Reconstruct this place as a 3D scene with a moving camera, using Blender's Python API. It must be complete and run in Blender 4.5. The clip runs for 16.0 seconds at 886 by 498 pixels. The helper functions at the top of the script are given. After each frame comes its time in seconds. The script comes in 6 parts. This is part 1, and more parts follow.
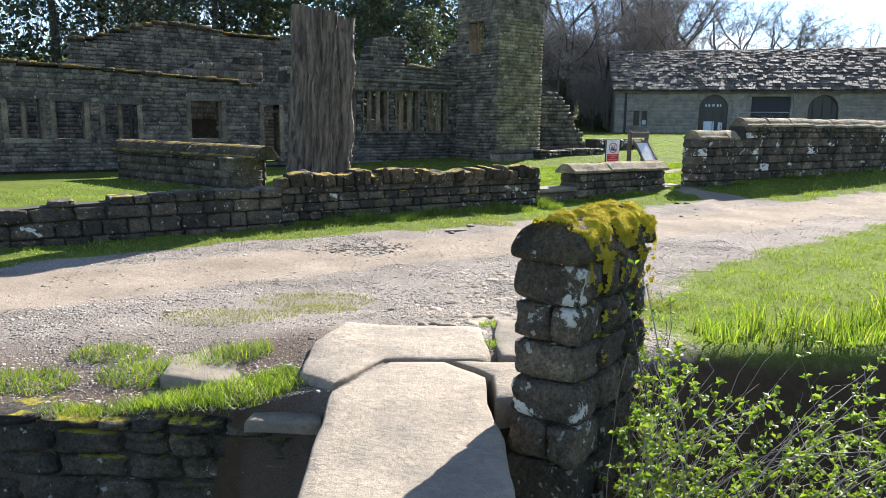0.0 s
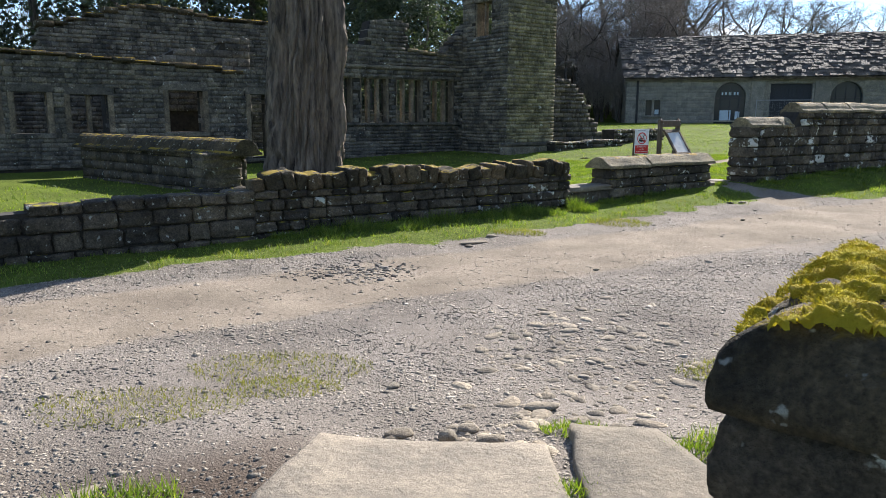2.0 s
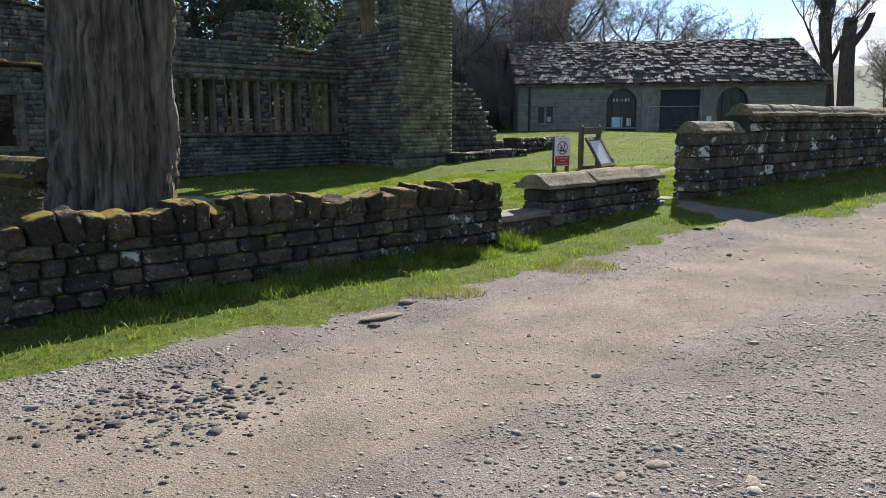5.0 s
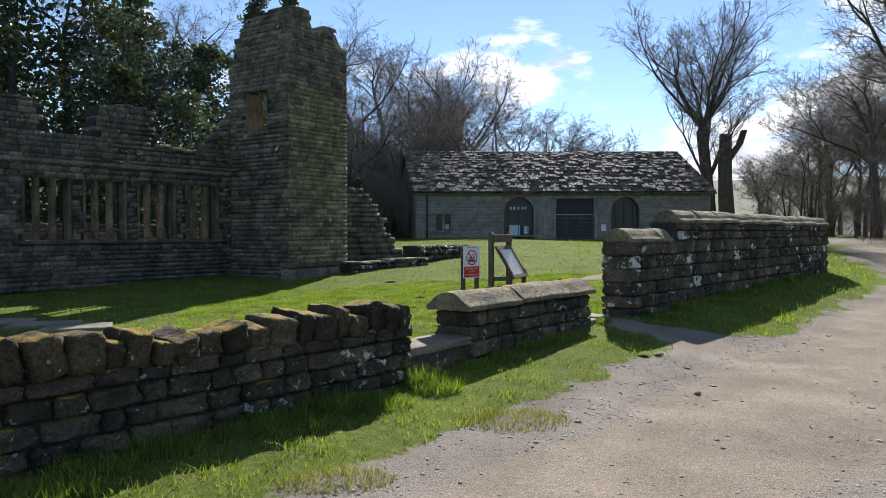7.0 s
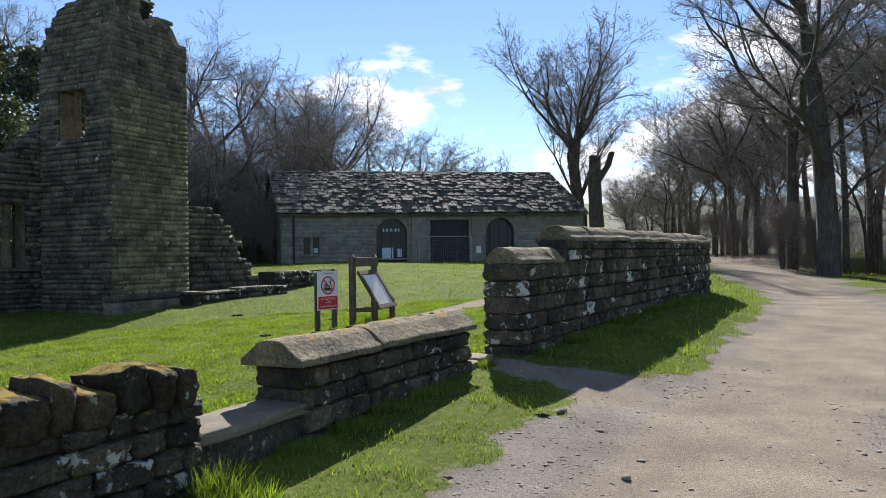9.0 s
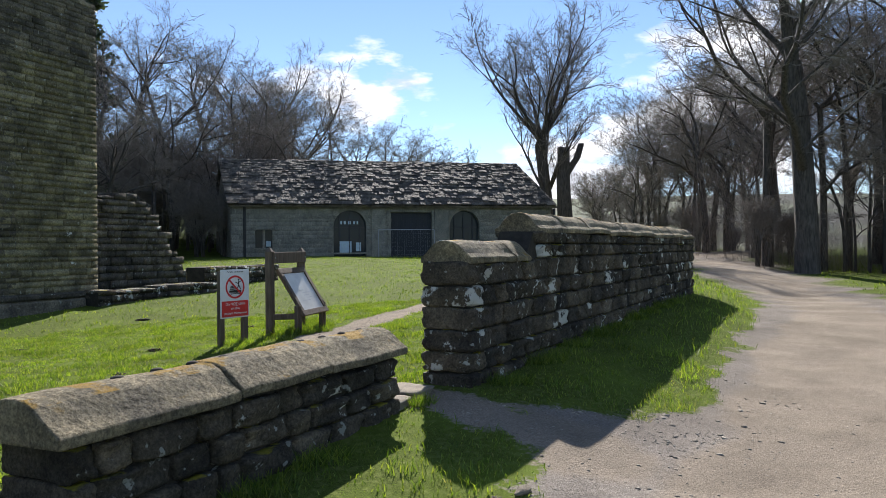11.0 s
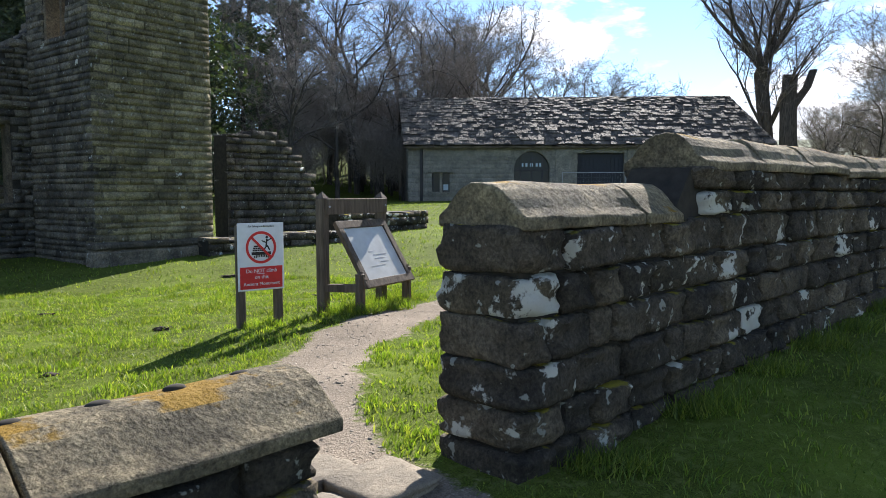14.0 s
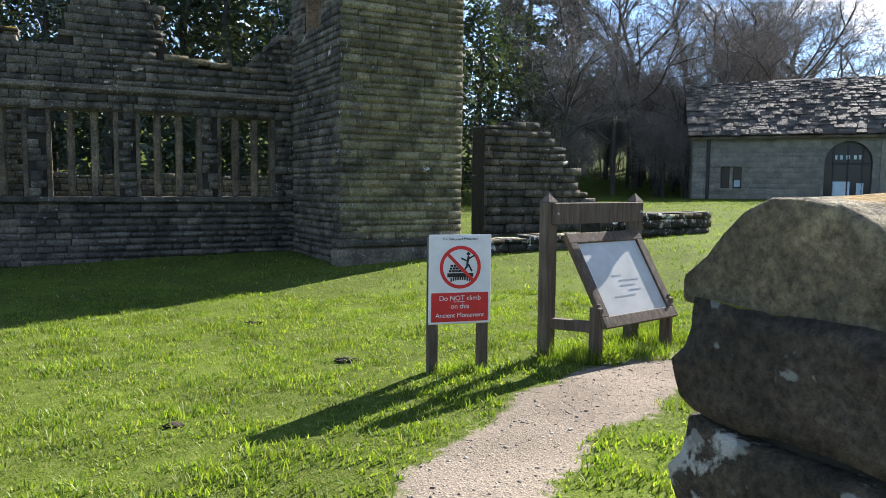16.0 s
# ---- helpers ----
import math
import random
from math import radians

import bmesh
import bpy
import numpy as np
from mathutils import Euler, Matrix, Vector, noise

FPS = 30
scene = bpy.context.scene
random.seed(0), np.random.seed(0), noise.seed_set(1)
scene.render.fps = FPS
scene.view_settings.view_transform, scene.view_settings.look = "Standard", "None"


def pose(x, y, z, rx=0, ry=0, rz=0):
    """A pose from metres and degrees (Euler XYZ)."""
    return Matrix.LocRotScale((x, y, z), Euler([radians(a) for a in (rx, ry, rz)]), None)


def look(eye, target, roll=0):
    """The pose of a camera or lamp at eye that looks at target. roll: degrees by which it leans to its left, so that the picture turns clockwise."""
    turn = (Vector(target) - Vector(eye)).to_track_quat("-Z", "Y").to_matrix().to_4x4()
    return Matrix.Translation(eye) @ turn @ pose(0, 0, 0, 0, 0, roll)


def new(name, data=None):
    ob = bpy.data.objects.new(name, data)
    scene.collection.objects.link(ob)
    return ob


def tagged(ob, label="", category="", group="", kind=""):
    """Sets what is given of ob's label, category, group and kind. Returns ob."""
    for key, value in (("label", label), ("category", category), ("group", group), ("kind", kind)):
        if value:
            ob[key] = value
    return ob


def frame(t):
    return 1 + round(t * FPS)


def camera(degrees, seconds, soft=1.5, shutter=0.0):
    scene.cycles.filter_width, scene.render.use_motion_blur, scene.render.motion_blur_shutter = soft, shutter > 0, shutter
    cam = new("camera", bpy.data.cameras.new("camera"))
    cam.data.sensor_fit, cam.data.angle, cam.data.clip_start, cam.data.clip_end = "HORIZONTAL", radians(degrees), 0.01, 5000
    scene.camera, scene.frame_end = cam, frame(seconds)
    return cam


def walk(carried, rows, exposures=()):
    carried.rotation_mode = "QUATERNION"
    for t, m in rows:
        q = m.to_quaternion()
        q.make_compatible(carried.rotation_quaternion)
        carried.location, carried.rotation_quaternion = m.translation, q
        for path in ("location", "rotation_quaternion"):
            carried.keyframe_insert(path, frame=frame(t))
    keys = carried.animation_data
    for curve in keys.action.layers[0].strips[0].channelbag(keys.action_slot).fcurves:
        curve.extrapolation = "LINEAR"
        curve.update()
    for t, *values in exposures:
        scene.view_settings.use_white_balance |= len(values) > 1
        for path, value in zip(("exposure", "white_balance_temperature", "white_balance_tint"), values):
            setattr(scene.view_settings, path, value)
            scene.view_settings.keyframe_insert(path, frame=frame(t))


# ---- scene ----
cam = camera(62.63, 16.0, 0.8)
PATH = [
    (0.0, (0.000, -0.000, 1.784), (0.000, 1.971, 1.442), 0.65),
    (0.5, (-0.047, 0.631, 1.775), (-0.089, 2.601, 1.434), 0.15),
    (1.0, (-0.115, 1.247, 1.746), (-0.168, 3.221, 1.424), -0.13),
    (1.5, (-0.125, 1.883, 1.693), (-0.180, 3.853, 1.350), 0.45),
    (2.0, (-0.179, 2.512, 1.675), (-0.183, 4.479, 1.315), 0.14),
    (2.5, (-0.192, 3.132, 1.671), (-0.167, 5.096, 1.297), 0.32),
    (3.0, (-0.227, 3.733, 1.672), (-0.128, 5.695, 1.299), -0.13),
    (5.5, (-0.144, 6.651, 1.605), (0.230, 8.593, 1.307), 0.25),
    (6.0, (-0.033, 7.190, 1.595), (0.434, 9.123, 1.376), 0.71),
    (6.5, (0.050, 7.735, 1.605), (0.583, 9.659, 1.490), 0.45),
    (7.0, (0.202, 8.266, 1.608), (0.786, 10.178, 1.562), -0.10),
    (7.5, (0.412, 8.813, 1.609), (1.080, 10.698, 1.598), -0.53),
    (8.0, (0.674, 9.362, 1.603), (1.421, 11.217, 1.613), -0.89),
    (8.5, (1.002, 9.902, 1.582), (1.818, 11.728, 1.591), -0.71),
    (9.0, (1.326, 10.447, 1.577), (2.225, 12.233, 1.593), -0.89),
    (9.5, (1.677, 10.982, 1.567), (2.616, 12.748, 1.574), -0.79),
    (12.0, (3.611, 13.368, 1.589), (4.591, 15.111, 1.575), -0.40),
    (12.5, (4.034, 13.851, 1.577), (4.945, 15.631, 1.520), -0.34),
    (13.0, (4.436, 14.309, 1.576), (5.234, 16.141, 1.484), -0.52),
    (13.5, (4.857, 14.746, 1.597), (5.510, 16.633, 1.480), -0.42),
    (14.0, (5.266, 15.189, 1.605), (5.725, 17.129, 1.454), -0.02),
    (14.5, (5.533, 15.689, 1.632), (5.803, 17.664, 1.462), 0.37),
    (15.0, (5.750, 16.187, 1.663), (5.845, 18.176, 1.482), 0.67),
    (15.5, (5.819, 16.670, 1.691), (5.773, 18.661, 1.516), 0.52),
    (16.0, (5.818, 17.224, 1.673), (5.527, 19.196, 1.502), 0.57),
]
EXPOSURES = [(0.0, 1.85), (1.5, 1.5), (3.0, 1.22), (5.5, 1.08), (7.0, 1.0), (9.5, 1.0), (12.5, 1.05), (14.0, 1.4), (15.0, 1.75), (16.0, 1.65)]
walk(cam, [(t, look(e, g, r)) for t, e, g, r in PATH], [(t, stops, 6350, 13) for t, stops in EXPOSURES])

# ---------- light ----------
SUN = Vector((0.465, 0.885, 0.61)).normalized()
sun = new("sun", bpy.data.lights.new("sun", "SUN"))
sun.data.energy, sun.data.angle, sun.data.color = 5.0, radians(0.6), (1.0, 0.95, 0.87)
sun.matrix_world = look((0, 0, 60), Vector((0, 0, 60)) - SUN)

world = bpy.data.worlds.new("sky")
scene.world = world
world.use_nodes = True
wn, wl = world.node_tree.nodes, world.node_tree.links
wn.clear()


def wnode(kind, **kw):
    n = wn.new(kind)
    for k, v in kw.items():
        n.inputs[k].default_value = v
    return n


w_out = wn.new("ShaderNodeOutputWorld")
w_bg = wnode("ShaderNodeBackground", Strength=0.082)
w_sky = wn.new("ShaderNodeTexSky")
w_sky.sky_type, w_sky.sun_disc = "NISHITA", False
w_sky.sun_elevation = math.asin(SUN.z)
w_sky.sun_rotation = math.atan2(SUN.x, SUN.y)
w_sky.air_density, w_sky.dust_density, w_sky.ozone_density = 0.8, 0.0, 2.0
w_tc = wn.new("ShaderNodeTexCoord")
w_map = wn.new("ShaderNodeMapping")
w_map.inputs["Scale"].default_value = (1.0, 1.0, 2.6)
w_noise = wnode("ShaderNodeTexNoise", Scale=4.2, Detail=7.0, Roughness=0.55)
w_ramp = wn.new("ShaderNodeValToRGB")
w_ramp.color_ramp.elements[0].position, w_ramp.color_ramp.elements[1].position = 0.585, 0.69
w_cloud = wn.new("ShaderNodeMix")
w_cloud.data_type = "RGBA"
w_fine = wnode("ShaderNodeTexNoise", Scale=13.0, Detail=6.0, Roughness=0.6)
wl.new(w_map.outputs["Vector"], w_fine.inputs["Vector"])
w_tone = wn.new("ShaderNodeValToRGB")
w_tone.color_ramp.elements[0].position, w_tone.color_ramp.elements[1].position = 0.40, 0.56
w_tone.color_ramp.elements[0].color, w_tone.color_ramp.elements[1].color = (5.0, 5.2, 5.6, 1), (8.6, 8.7, 8.8, 1)
wl.new(w_fine.outputs["Fac"], w_tone.inputs["Fac"])
wl.new(w_tone.outputs["Color"], w_cloud.inputs["B"])
w_sum = wn.new("ShaderNodeMath")
w_sum.operation = "ADD"
w_sum.inputs[1].default_value = 0.0
wl.new(w_noise.outputs["Fac"], w_sum.inputs[0])
# heaps of cumulus over the barn and beside the tall tree
for heap, reach, gain in (((0.385, 0.895, 0.222), 0.14, 0.42), ((0.640, 0.750, 0.125), 0.15, 0.40), ((0.755, 0.630, 0.17), 0.17, 0.32)):
    w_d = wn.new("ShaderNodeVectorMath")
    w_d.operation = "DISTANCE"
    w_d.inputs[1].default_value = heap
    w_hm = wn.new("ShaderNodeMapRange")
    for k, v in (("From Min", reach), ("From Max", 0.03), ("To Min", 0.0), ("To Max", gain)):
        w_hm.inputs[k].default_value = v
    w_mul = wn.new("ShaderNodeMath")
    w_mul.operation = "MULTIPLY"
    w_next = wn.new("ShaderNodeMath")
    w_next.operation = "ADD"
    wl.new(w_tc.outputs["Generated"], w_d.inputs[0])
    wl.new(w_d.outputs["Value"], w_hm.inputs["Value"])
    wl.new(w_hm.outputs["Result"], w_mul.inputs[0])
    wl.new(w_fine.outputs["Fac"], w_mul.inputs[1])
    wl.new(w_sum.outputs[0], w_next.inputs[0])
    wl.new(w_mul.outputs[0], w_next.inputs[1])
    w_sum = w_next
wl.new(w_tc.outputs["Generated"], w_map.inputs["Vector"])
wl.new(w_map.outputs["Vector"], w_noise.inputs["Vector"])
wl.new(w_sum.outputs["Value"], w_ramp.inputs["Fac"])
wl.new(w_ramp.outputs["Color"], w_cloud.inputs["Factor"])
wl.new(w_sky.outputs["Color"], w_cloud.inputs["A"])
wl.new(w_cloud.outputs["Result"], w_bg.inputs["Color"])
wl.new(w_bg.outputs["Background"], w_out.inputs["Surface"])

# ---------- materials ----------


def mat(name):
    m = bpy.data.materials.new(name)
    m.use_nodes = True
    nt = m.node_tree
    return m, nt.nodes, nt.links, nt.nodes["Principled BSDF"]


def noise_node(n, l, scale, detail=6.0, rough=0.6, coord=None):
    t = n.new("ShaderNodeTexNoise")
    t.inputs["Scale"].default_value, t.inputs["Detail"].default_value, t.inputs["Roughness"].default_value = scale, detail, rough
    if coord:
        l.new(coord, t.inputs["Vector"])
    return t.outputs["Fac"]


def ramp(n, l, fac, *stops):
    r = n.new("ShaderNodeValToRGB")
    e = r.color_ramp.elements
    while len(e) < len(stops):
        e.new(0.5)
    for k, (p, c) in zip(e, stops):
        k.position = p
        k.color = (*c, 1) if len(c) == 3 else c
    l.new(fac, r.inputs["Fac"])
    return r.outputs["Color"]


def mix(n, l, fac, a, b, mode="MIX"):
    m = n.new("ShaderNodeMix")
    m.data_type, m.blend_type = "RGBA", mode
    for sock, v in (("Factor", fac), ("A", a), ("B", b)):
        if isinstance(v, (int, float)):
            m.inputs[sock].default_value = v
        elif isinstance(v, tuple):
            m.inputs[sock].default_value = (*v, 1)
        else:
            l.new(v, m.inputs[sock])
    return m.outputs["Result"]


def bump(n, l, p, height, strength, dist, prev=None):
    b = n.new("ShaderNodeBump")
    b.inputs["Strength"].default_value, b.inputs["Distance"].default_value = strength, dist
    l.new(height, b.inputs["Height"])
    if prev:
        l.new(prev, b.inputs["Normal"])
    l.new(b.outputs["Normal"], p.inputs["Normal"])
    return b.outputs["Normal"]


def position(n):
    return n.new("ShaderNodeNewGeometry").outputs["Position"]


BW = ((0, 0, 0), (1, 1, 1))


def stone_mat(name, dark, mid, light, lichen=0.0, moss=0.0, moss_col=(0.22, 0.19, 0.02), island=False, grain=55.0, rough=0.92, stained=1.0, relief=1.0, spec=0.25):
    """Weathered gritstone: a tone of its own for each stone, grain, soot stains, lichen spots, moss on upper faces."""
    m, n, l, p = mat(name)
    pos = position(n)
    rnd = n.new("ShaderNodeNewGeometry").outputs["Random Per Island"] if island else n.new("ShaderNodeObjectInfo").outputs["Random"]
    tone = ramp(n, l, rnd, (0.0, dark), (0.55, mid), (1.0, light))
    big = noise_node(n, l, 2.3, 5, 0.6, pos)
    stain = ramp(n, l, big, (0.35, (0.45, 0.45, 0.45)), (0.65, (1.25, 1.2, 1.1)))
    col = mix(n, l, stained, tone, stain, "MULTIPLY")
    g = noise_node(n, l, grain, 8, 0.7, pos)
    pit = noise_node(n, l, 21, 7, 0.72, pos)
    col = mix(n, l, 0.8 * relief, col, ramp(n, l, g, (0.36, (0.42, 0.42, 0.42)), (0.64, (1.55, 1.55, 1.55))), "MULTIPLY")
    col = mix(n, l, 0.7 * relief, col, ramp(n, l, pit, (0.38, (0.5, 0.5, 0.5)), (0.6, (1.3, 1.27, 1.2))), "MULTIPLY")
    if lichen:
        # a scatter of small pale lichen discs between the large patches
        dots = noise_node(n, l, 13.0, 3, 0.5, pos)
        col = mix(n, l, ramp(n, l, dots, (0.665 - lichen * 0.3, BW[0]), (0.70 - lichen * 0.3, (0.75, 0.75, 0.75))), col, (0.42, 0.43, 0.38))
        f = noise_node(n, l, 3.6, 6, 0.6, pos)
        spot = ramp(n, l, f, (0.70 - lichen, BW[0]), (0.725 - lichen, BW[1]))
        col = mix(n, l, spot, col, (0.62, 0.62, 0.56))
    if moss:
        sep = n.new("ShaderNodeSeparateXYZ")
        l.new(n.new("ShaderNodeNewGeometry").outputs["Normal"], sep.inputs[0])
        mm = n.new("ShaderNodeMath")
        mm.operation = "MULTIPLY"
        l.new(sep.outputs["Z"], mm.inputs[0])
        l.new(noise_node(n, l, 3.5, 5, 0.65, pos), mm.inputs[1])
        mf = ramp(n, l, mm.outputs[0], (0.62 - moss * 0.4, BW[0]), (0.70 - moss * 0.4, BW[1]))
        mc = mix(n, l, g, moss_col, tuple(c * 1.9 for c in moss_col))
        col = mix(n, l, mf, col, mc)
    l.new(col, p.inputs["Base Color"])
    p.inputs["Roughness"].default_value = rough
    p.inputs["Specular IOR Level"].default_value = spec
    b1 = bump(n, l, p, g, 0.8 * relief, 0.018)
    b2 = bump(n, l, p, pit, 0.8 * relief, 0.035, b1)
    bump(n, l, p, noise_node(n, l, 9, 6, 0.65, pos), 0.8 * relief, 0.06, b2)
    return m


M_WALL = stone_mat("gritstone_sooty", (0.055, 0.051, 0.045), (0.105, 0.092, 0.075), (0.165, 0.142, 0.11), 0.03, 0.25)
M_WHITE = stone_mat("gritstone_lichen", (0.055, 0.051, 0.045), (0.105, 0.092, 0.075), (0.165, 0.142, 0.11), 0.115, 0.25)
M_LICH = stone_mat("gritstone_pale_lichen", (0.06, 0.055, 0.045), (0.09, 0.08, 0.062), (0.12, 0.105, 0.08), 0.215, 0.1)
M_COPE = stone_mat("gritstone_coping", (0.23, 0.20, 0.14), (0.28, 0.245, 0.17), (0.33, 0.285, 0.20), 0.0, 0.32, (0.20, 0.12, 0.015))
M_COPE_W = stone_mat("gritstone_coping_mossy", (0.05, 0.045, 0.032), (0.09, 0.075, 0.05), (0.13, 0.10, 0.065), 0.02, 0.5, (0.20, 0.14, 0.015))
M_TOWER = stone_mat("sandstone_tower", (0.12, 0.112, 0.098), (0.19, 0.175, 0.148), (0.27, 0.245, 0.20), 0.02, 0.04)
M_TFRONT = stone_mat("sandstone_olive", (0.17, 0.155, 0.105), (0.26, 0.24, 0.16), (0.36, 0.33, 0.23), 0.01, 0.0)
M_MORTAR = stone_mat("lime_mortar", (0.30, 0.28, 0.23), (0.32, 0.30, 0.245), (0.34, 0.315, 0.26), 0.0, 0.0)
M_RUIN = stone_mat("sandstone_ruin", (0.10, 0.096, 0.09), (0.16, 0.15, 0.135), (0.23, 0.21, 0.18), 0.02, 0.15)
M_RUIN_I = stone_mat("sandstone_ruin_rubble", (0.10, 0.096, 0.09), (0.16, 0.15, 0.135), (0.23, 0.21, 0.18), 0.02, 0.15, island=True)
M_TOWER_I = stone_mat("sandstone_tower_rubble", (0.12, 0.112, 0.098), (0.19, 0.175, 0.148), (0.27, 0.245, 0.20), 0.02, 0.04, island=True)
M_MULL = stone_mat("dressed_sandstone", (0.16, 0.135, 0.105), (0.21, 0.18, 0.14), (0.26, 0.22, 0.17), 0.0, 0.0)
M_BARN = stone_mat("barn_sandstone", (0.25, 0.243, 0.215), (0.285, 0.276, 0.244), (0.33, 0.32, 0.28), 0.0, 0.0, stained=0.45)
M_SLATE = stone_mat("stone_slate", (0.085, 0.077, 0.068), (0.13, 0.118, 0.103), (0.20, 0.18, 0.158), 0.0, 0.0, rough=0.75, spec=0.08)
M_SLAB = stone_mat("worn_paving_stone", (0.215, 0.187, 0.147), (0.235, 0.205, 0.162), (0.26, 0.226, 0.18), 0.0, 0.0, stained=0.5, grain=120.0, relief=0.4)
M_PEB = stone_mat("loose_stone", (0.17, 0.155, 0.135), (0.27, 0.245, 0.212), (0.38, 0.348, 0.305), 0.0, 0.0, island=True, relief=0.5)
M_CHIP = stone_mat("dark_stone_chips", (0.06, 0.058, 0.055), (0.11, 0.106, 0.10), (0.20, 0.19, 0.178), 0.0, 0.0, island=True, relief=0.5)
M_COB = stone_mat("embedded_cobble", (0.22, 0.19, 0.15), (0.30, 0.26, 0.205), (0.38, 0.335, 0.265), 0.0, 0.0, relief=0.45)
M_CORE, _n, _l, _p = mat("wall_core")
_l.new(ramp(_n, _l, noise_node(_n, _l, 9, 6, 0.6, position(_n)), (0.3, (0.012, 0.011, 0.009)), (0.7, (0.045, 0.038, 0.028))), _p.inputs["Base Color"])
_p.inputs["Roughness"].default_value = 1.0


def moss_mat():
    m, n, l, p = mat("moss_cushion")
    pos = position(n)
    a = noise_node(n, l, 60, 6, 0.7, pos)
    b = noise_node(n, l, 7, 4, 0.6, pos)
    c = mix(n, l, a, (0.26, 0.23, 0.012), (0.80, 0.68, 0.045))
    c = mix(n, l, ramp(n, l, b, (0.4, BW[0]), (0.65, BW[1])), c, (0.42, 0.33, 0.02))
    l.new(c, p.inputs["Base Color"])
    p.inputs["Roughness"].default_value = 1.0
    bump(n, l, p, a, 1.0, 0.02)
    tr = n.new("ShaderNodeBsdfTranslucent")
    l.new(c, tr.inputs["Color"])
    ms = n.new("ShaderNodeMixShader")
    ms.inputs[0].default_value = 0.35
    l.new(p.outputs[0], ms.inputs[1])
    l.new(tr.outputs[0], ms.inputs[2])
    l.new(ms.outputs[0], n["Material Output"].inputs["Surface"])
    return m


M_MOSS = moss_mat()


def blade_mat(name, a, b, c, thin=0.45, patchy=0.0):
    m, n, l, p = mat(name)
    col = ramp(n, l, n.new("ShaderNodeNewGeometry").outputs["Random Per Island"], (0.0, a), (0.6, b), (1.0, c))
    pos = position(n)
    lumps = ramp(n, l, noise_node(n, l, 1.4, 5, 0.62, pos), (0.34, (0.36, 0.34, 0.42)), (0.5, (0.85, 0.82, 0.85)), (0.64, (1.25, 1.2, 1.15)))
    col = mix(n, l, patchy, col, lumps, "MULTIPLY")
    dry = ramp(n, l, noise_node(n, l, 3.1, 6, 0.7, pos), (0.55, BW[0]), (0.72, BW[1]))
    dm = n.new("ShaderNodeMath")
    dm.operation = "MULTIPLY"
    l.new(dry, dm.inputs[0])
    dm.inputs[1].default_value = 0.55 * patchy
    col = mix(n, l, dm.outputs[0], col, (0.20, 0.175, 0.085))
    l.new(col, p.inputs["Base Color"])
    p.inputs["Roughness"].default_value = 0.55
    tr = n.new("ShaderNodeBsdfTranslucent")
    l.new(mix(n, l, 1.0, col, (1.45, 1.6, 0.55), "MULTIPLY"), tr.inputs["Color"])
    ms = n.new("ShaderNodeMixShader")
    ms.inputs[0].default_value = thin
    l.new(p.outputs[0], ms.inputs[1])
    l.new(tr.outputs[0], ms.inputs[2])
    l.new(ms.outputs[0], n["Material Output"].inputs["Surface"])
    return m


M_GRASS = blade_mat("grass_blade", (0.06, 0.105, 0.012), (0.15, 0.225, 0.028), (0.30, 0.33, 0.07), 0.45, 0.6)
M_STRAW = blade_mat("dry_grass", (0.10, 0.12, 0.03), (0.18, 0.17, 0.06), (0.26, 0.22, 0.10))
M_LEAF = blade_mat("bramble_leaf", (0.09, 0.15, 0.02), (0.16, 0.22, 0.03), (0.22, 0.26, 0.05))
M_EVER = blade_mat("evergreen_leaf", (0.03, 0.045, 0.028), (0.05, 0.068, 0.042), (0.10, 0.115, 0.075), 0.18)


def bark_mat(name, a, b, scale, stretch=0.18, rel=0.05):
    m, n, l, p = mat(name)
    mp = n.new("ShaderNodeMapping")
    mp.inputs["Scale"].default_value = (1, 1, stretch)
    l.new(position(n), mp.inputs["Vector"])
    f = noise_node(n, l, scale, 8, 0.65, mp.outputs["Vector"])
    l.new(ramp(n, l, f, (0.35, a), (0.68, b)), p.inputs["Base Color"])
    p.inputs["Roughness"].default_value = 0.9
    bump(n, l, p, f, 1.0, rel)
    return m


M_STUMP = bark_mat("stump_bark", (0.022, 0.018, 0.015), (0.21, 0.17, 0.13), 11, 0.16)
M_CUT = bark_mat("sawn_wood", (0.16, 0.12, 0.07), (0.32, 0.25, 0.15), 22, 1.0, 0.01)
M_BARK = bark_mat("tree_bark", (0.035, 0.03, 0.026), (0.125, 0.108, 0.09), 12)
M_TWIG = bark_mat("twig_bark", (0.15, 0.13, 0.112), (0.30, 0.26, 0.222), 4)
M_POST = bark_mat("weathered_timber", (0.07, 0.05, 0.035), (0.17, 0.13, 0.095), 28, 0.1, 0.006)


def plain(name, col, rough=0.5, var=0.12, scale=14.0, spec=0.4):
    m, n, l, p = mat(name)
    f = noise_node(n, l, scale, 6, 0.6, position(n))
    l.new(ramp(n, l, f, (0.3, tuple(c * (1 - var) for c in col)), (0.7, tuple(min(1, c * (1 + var)) for c in col))), p.inputs["Base Color"])
    p.inputs["Roughness"].default_value = rough
    p.inputs["Specular IOR Level"].default_value = spec
    return m


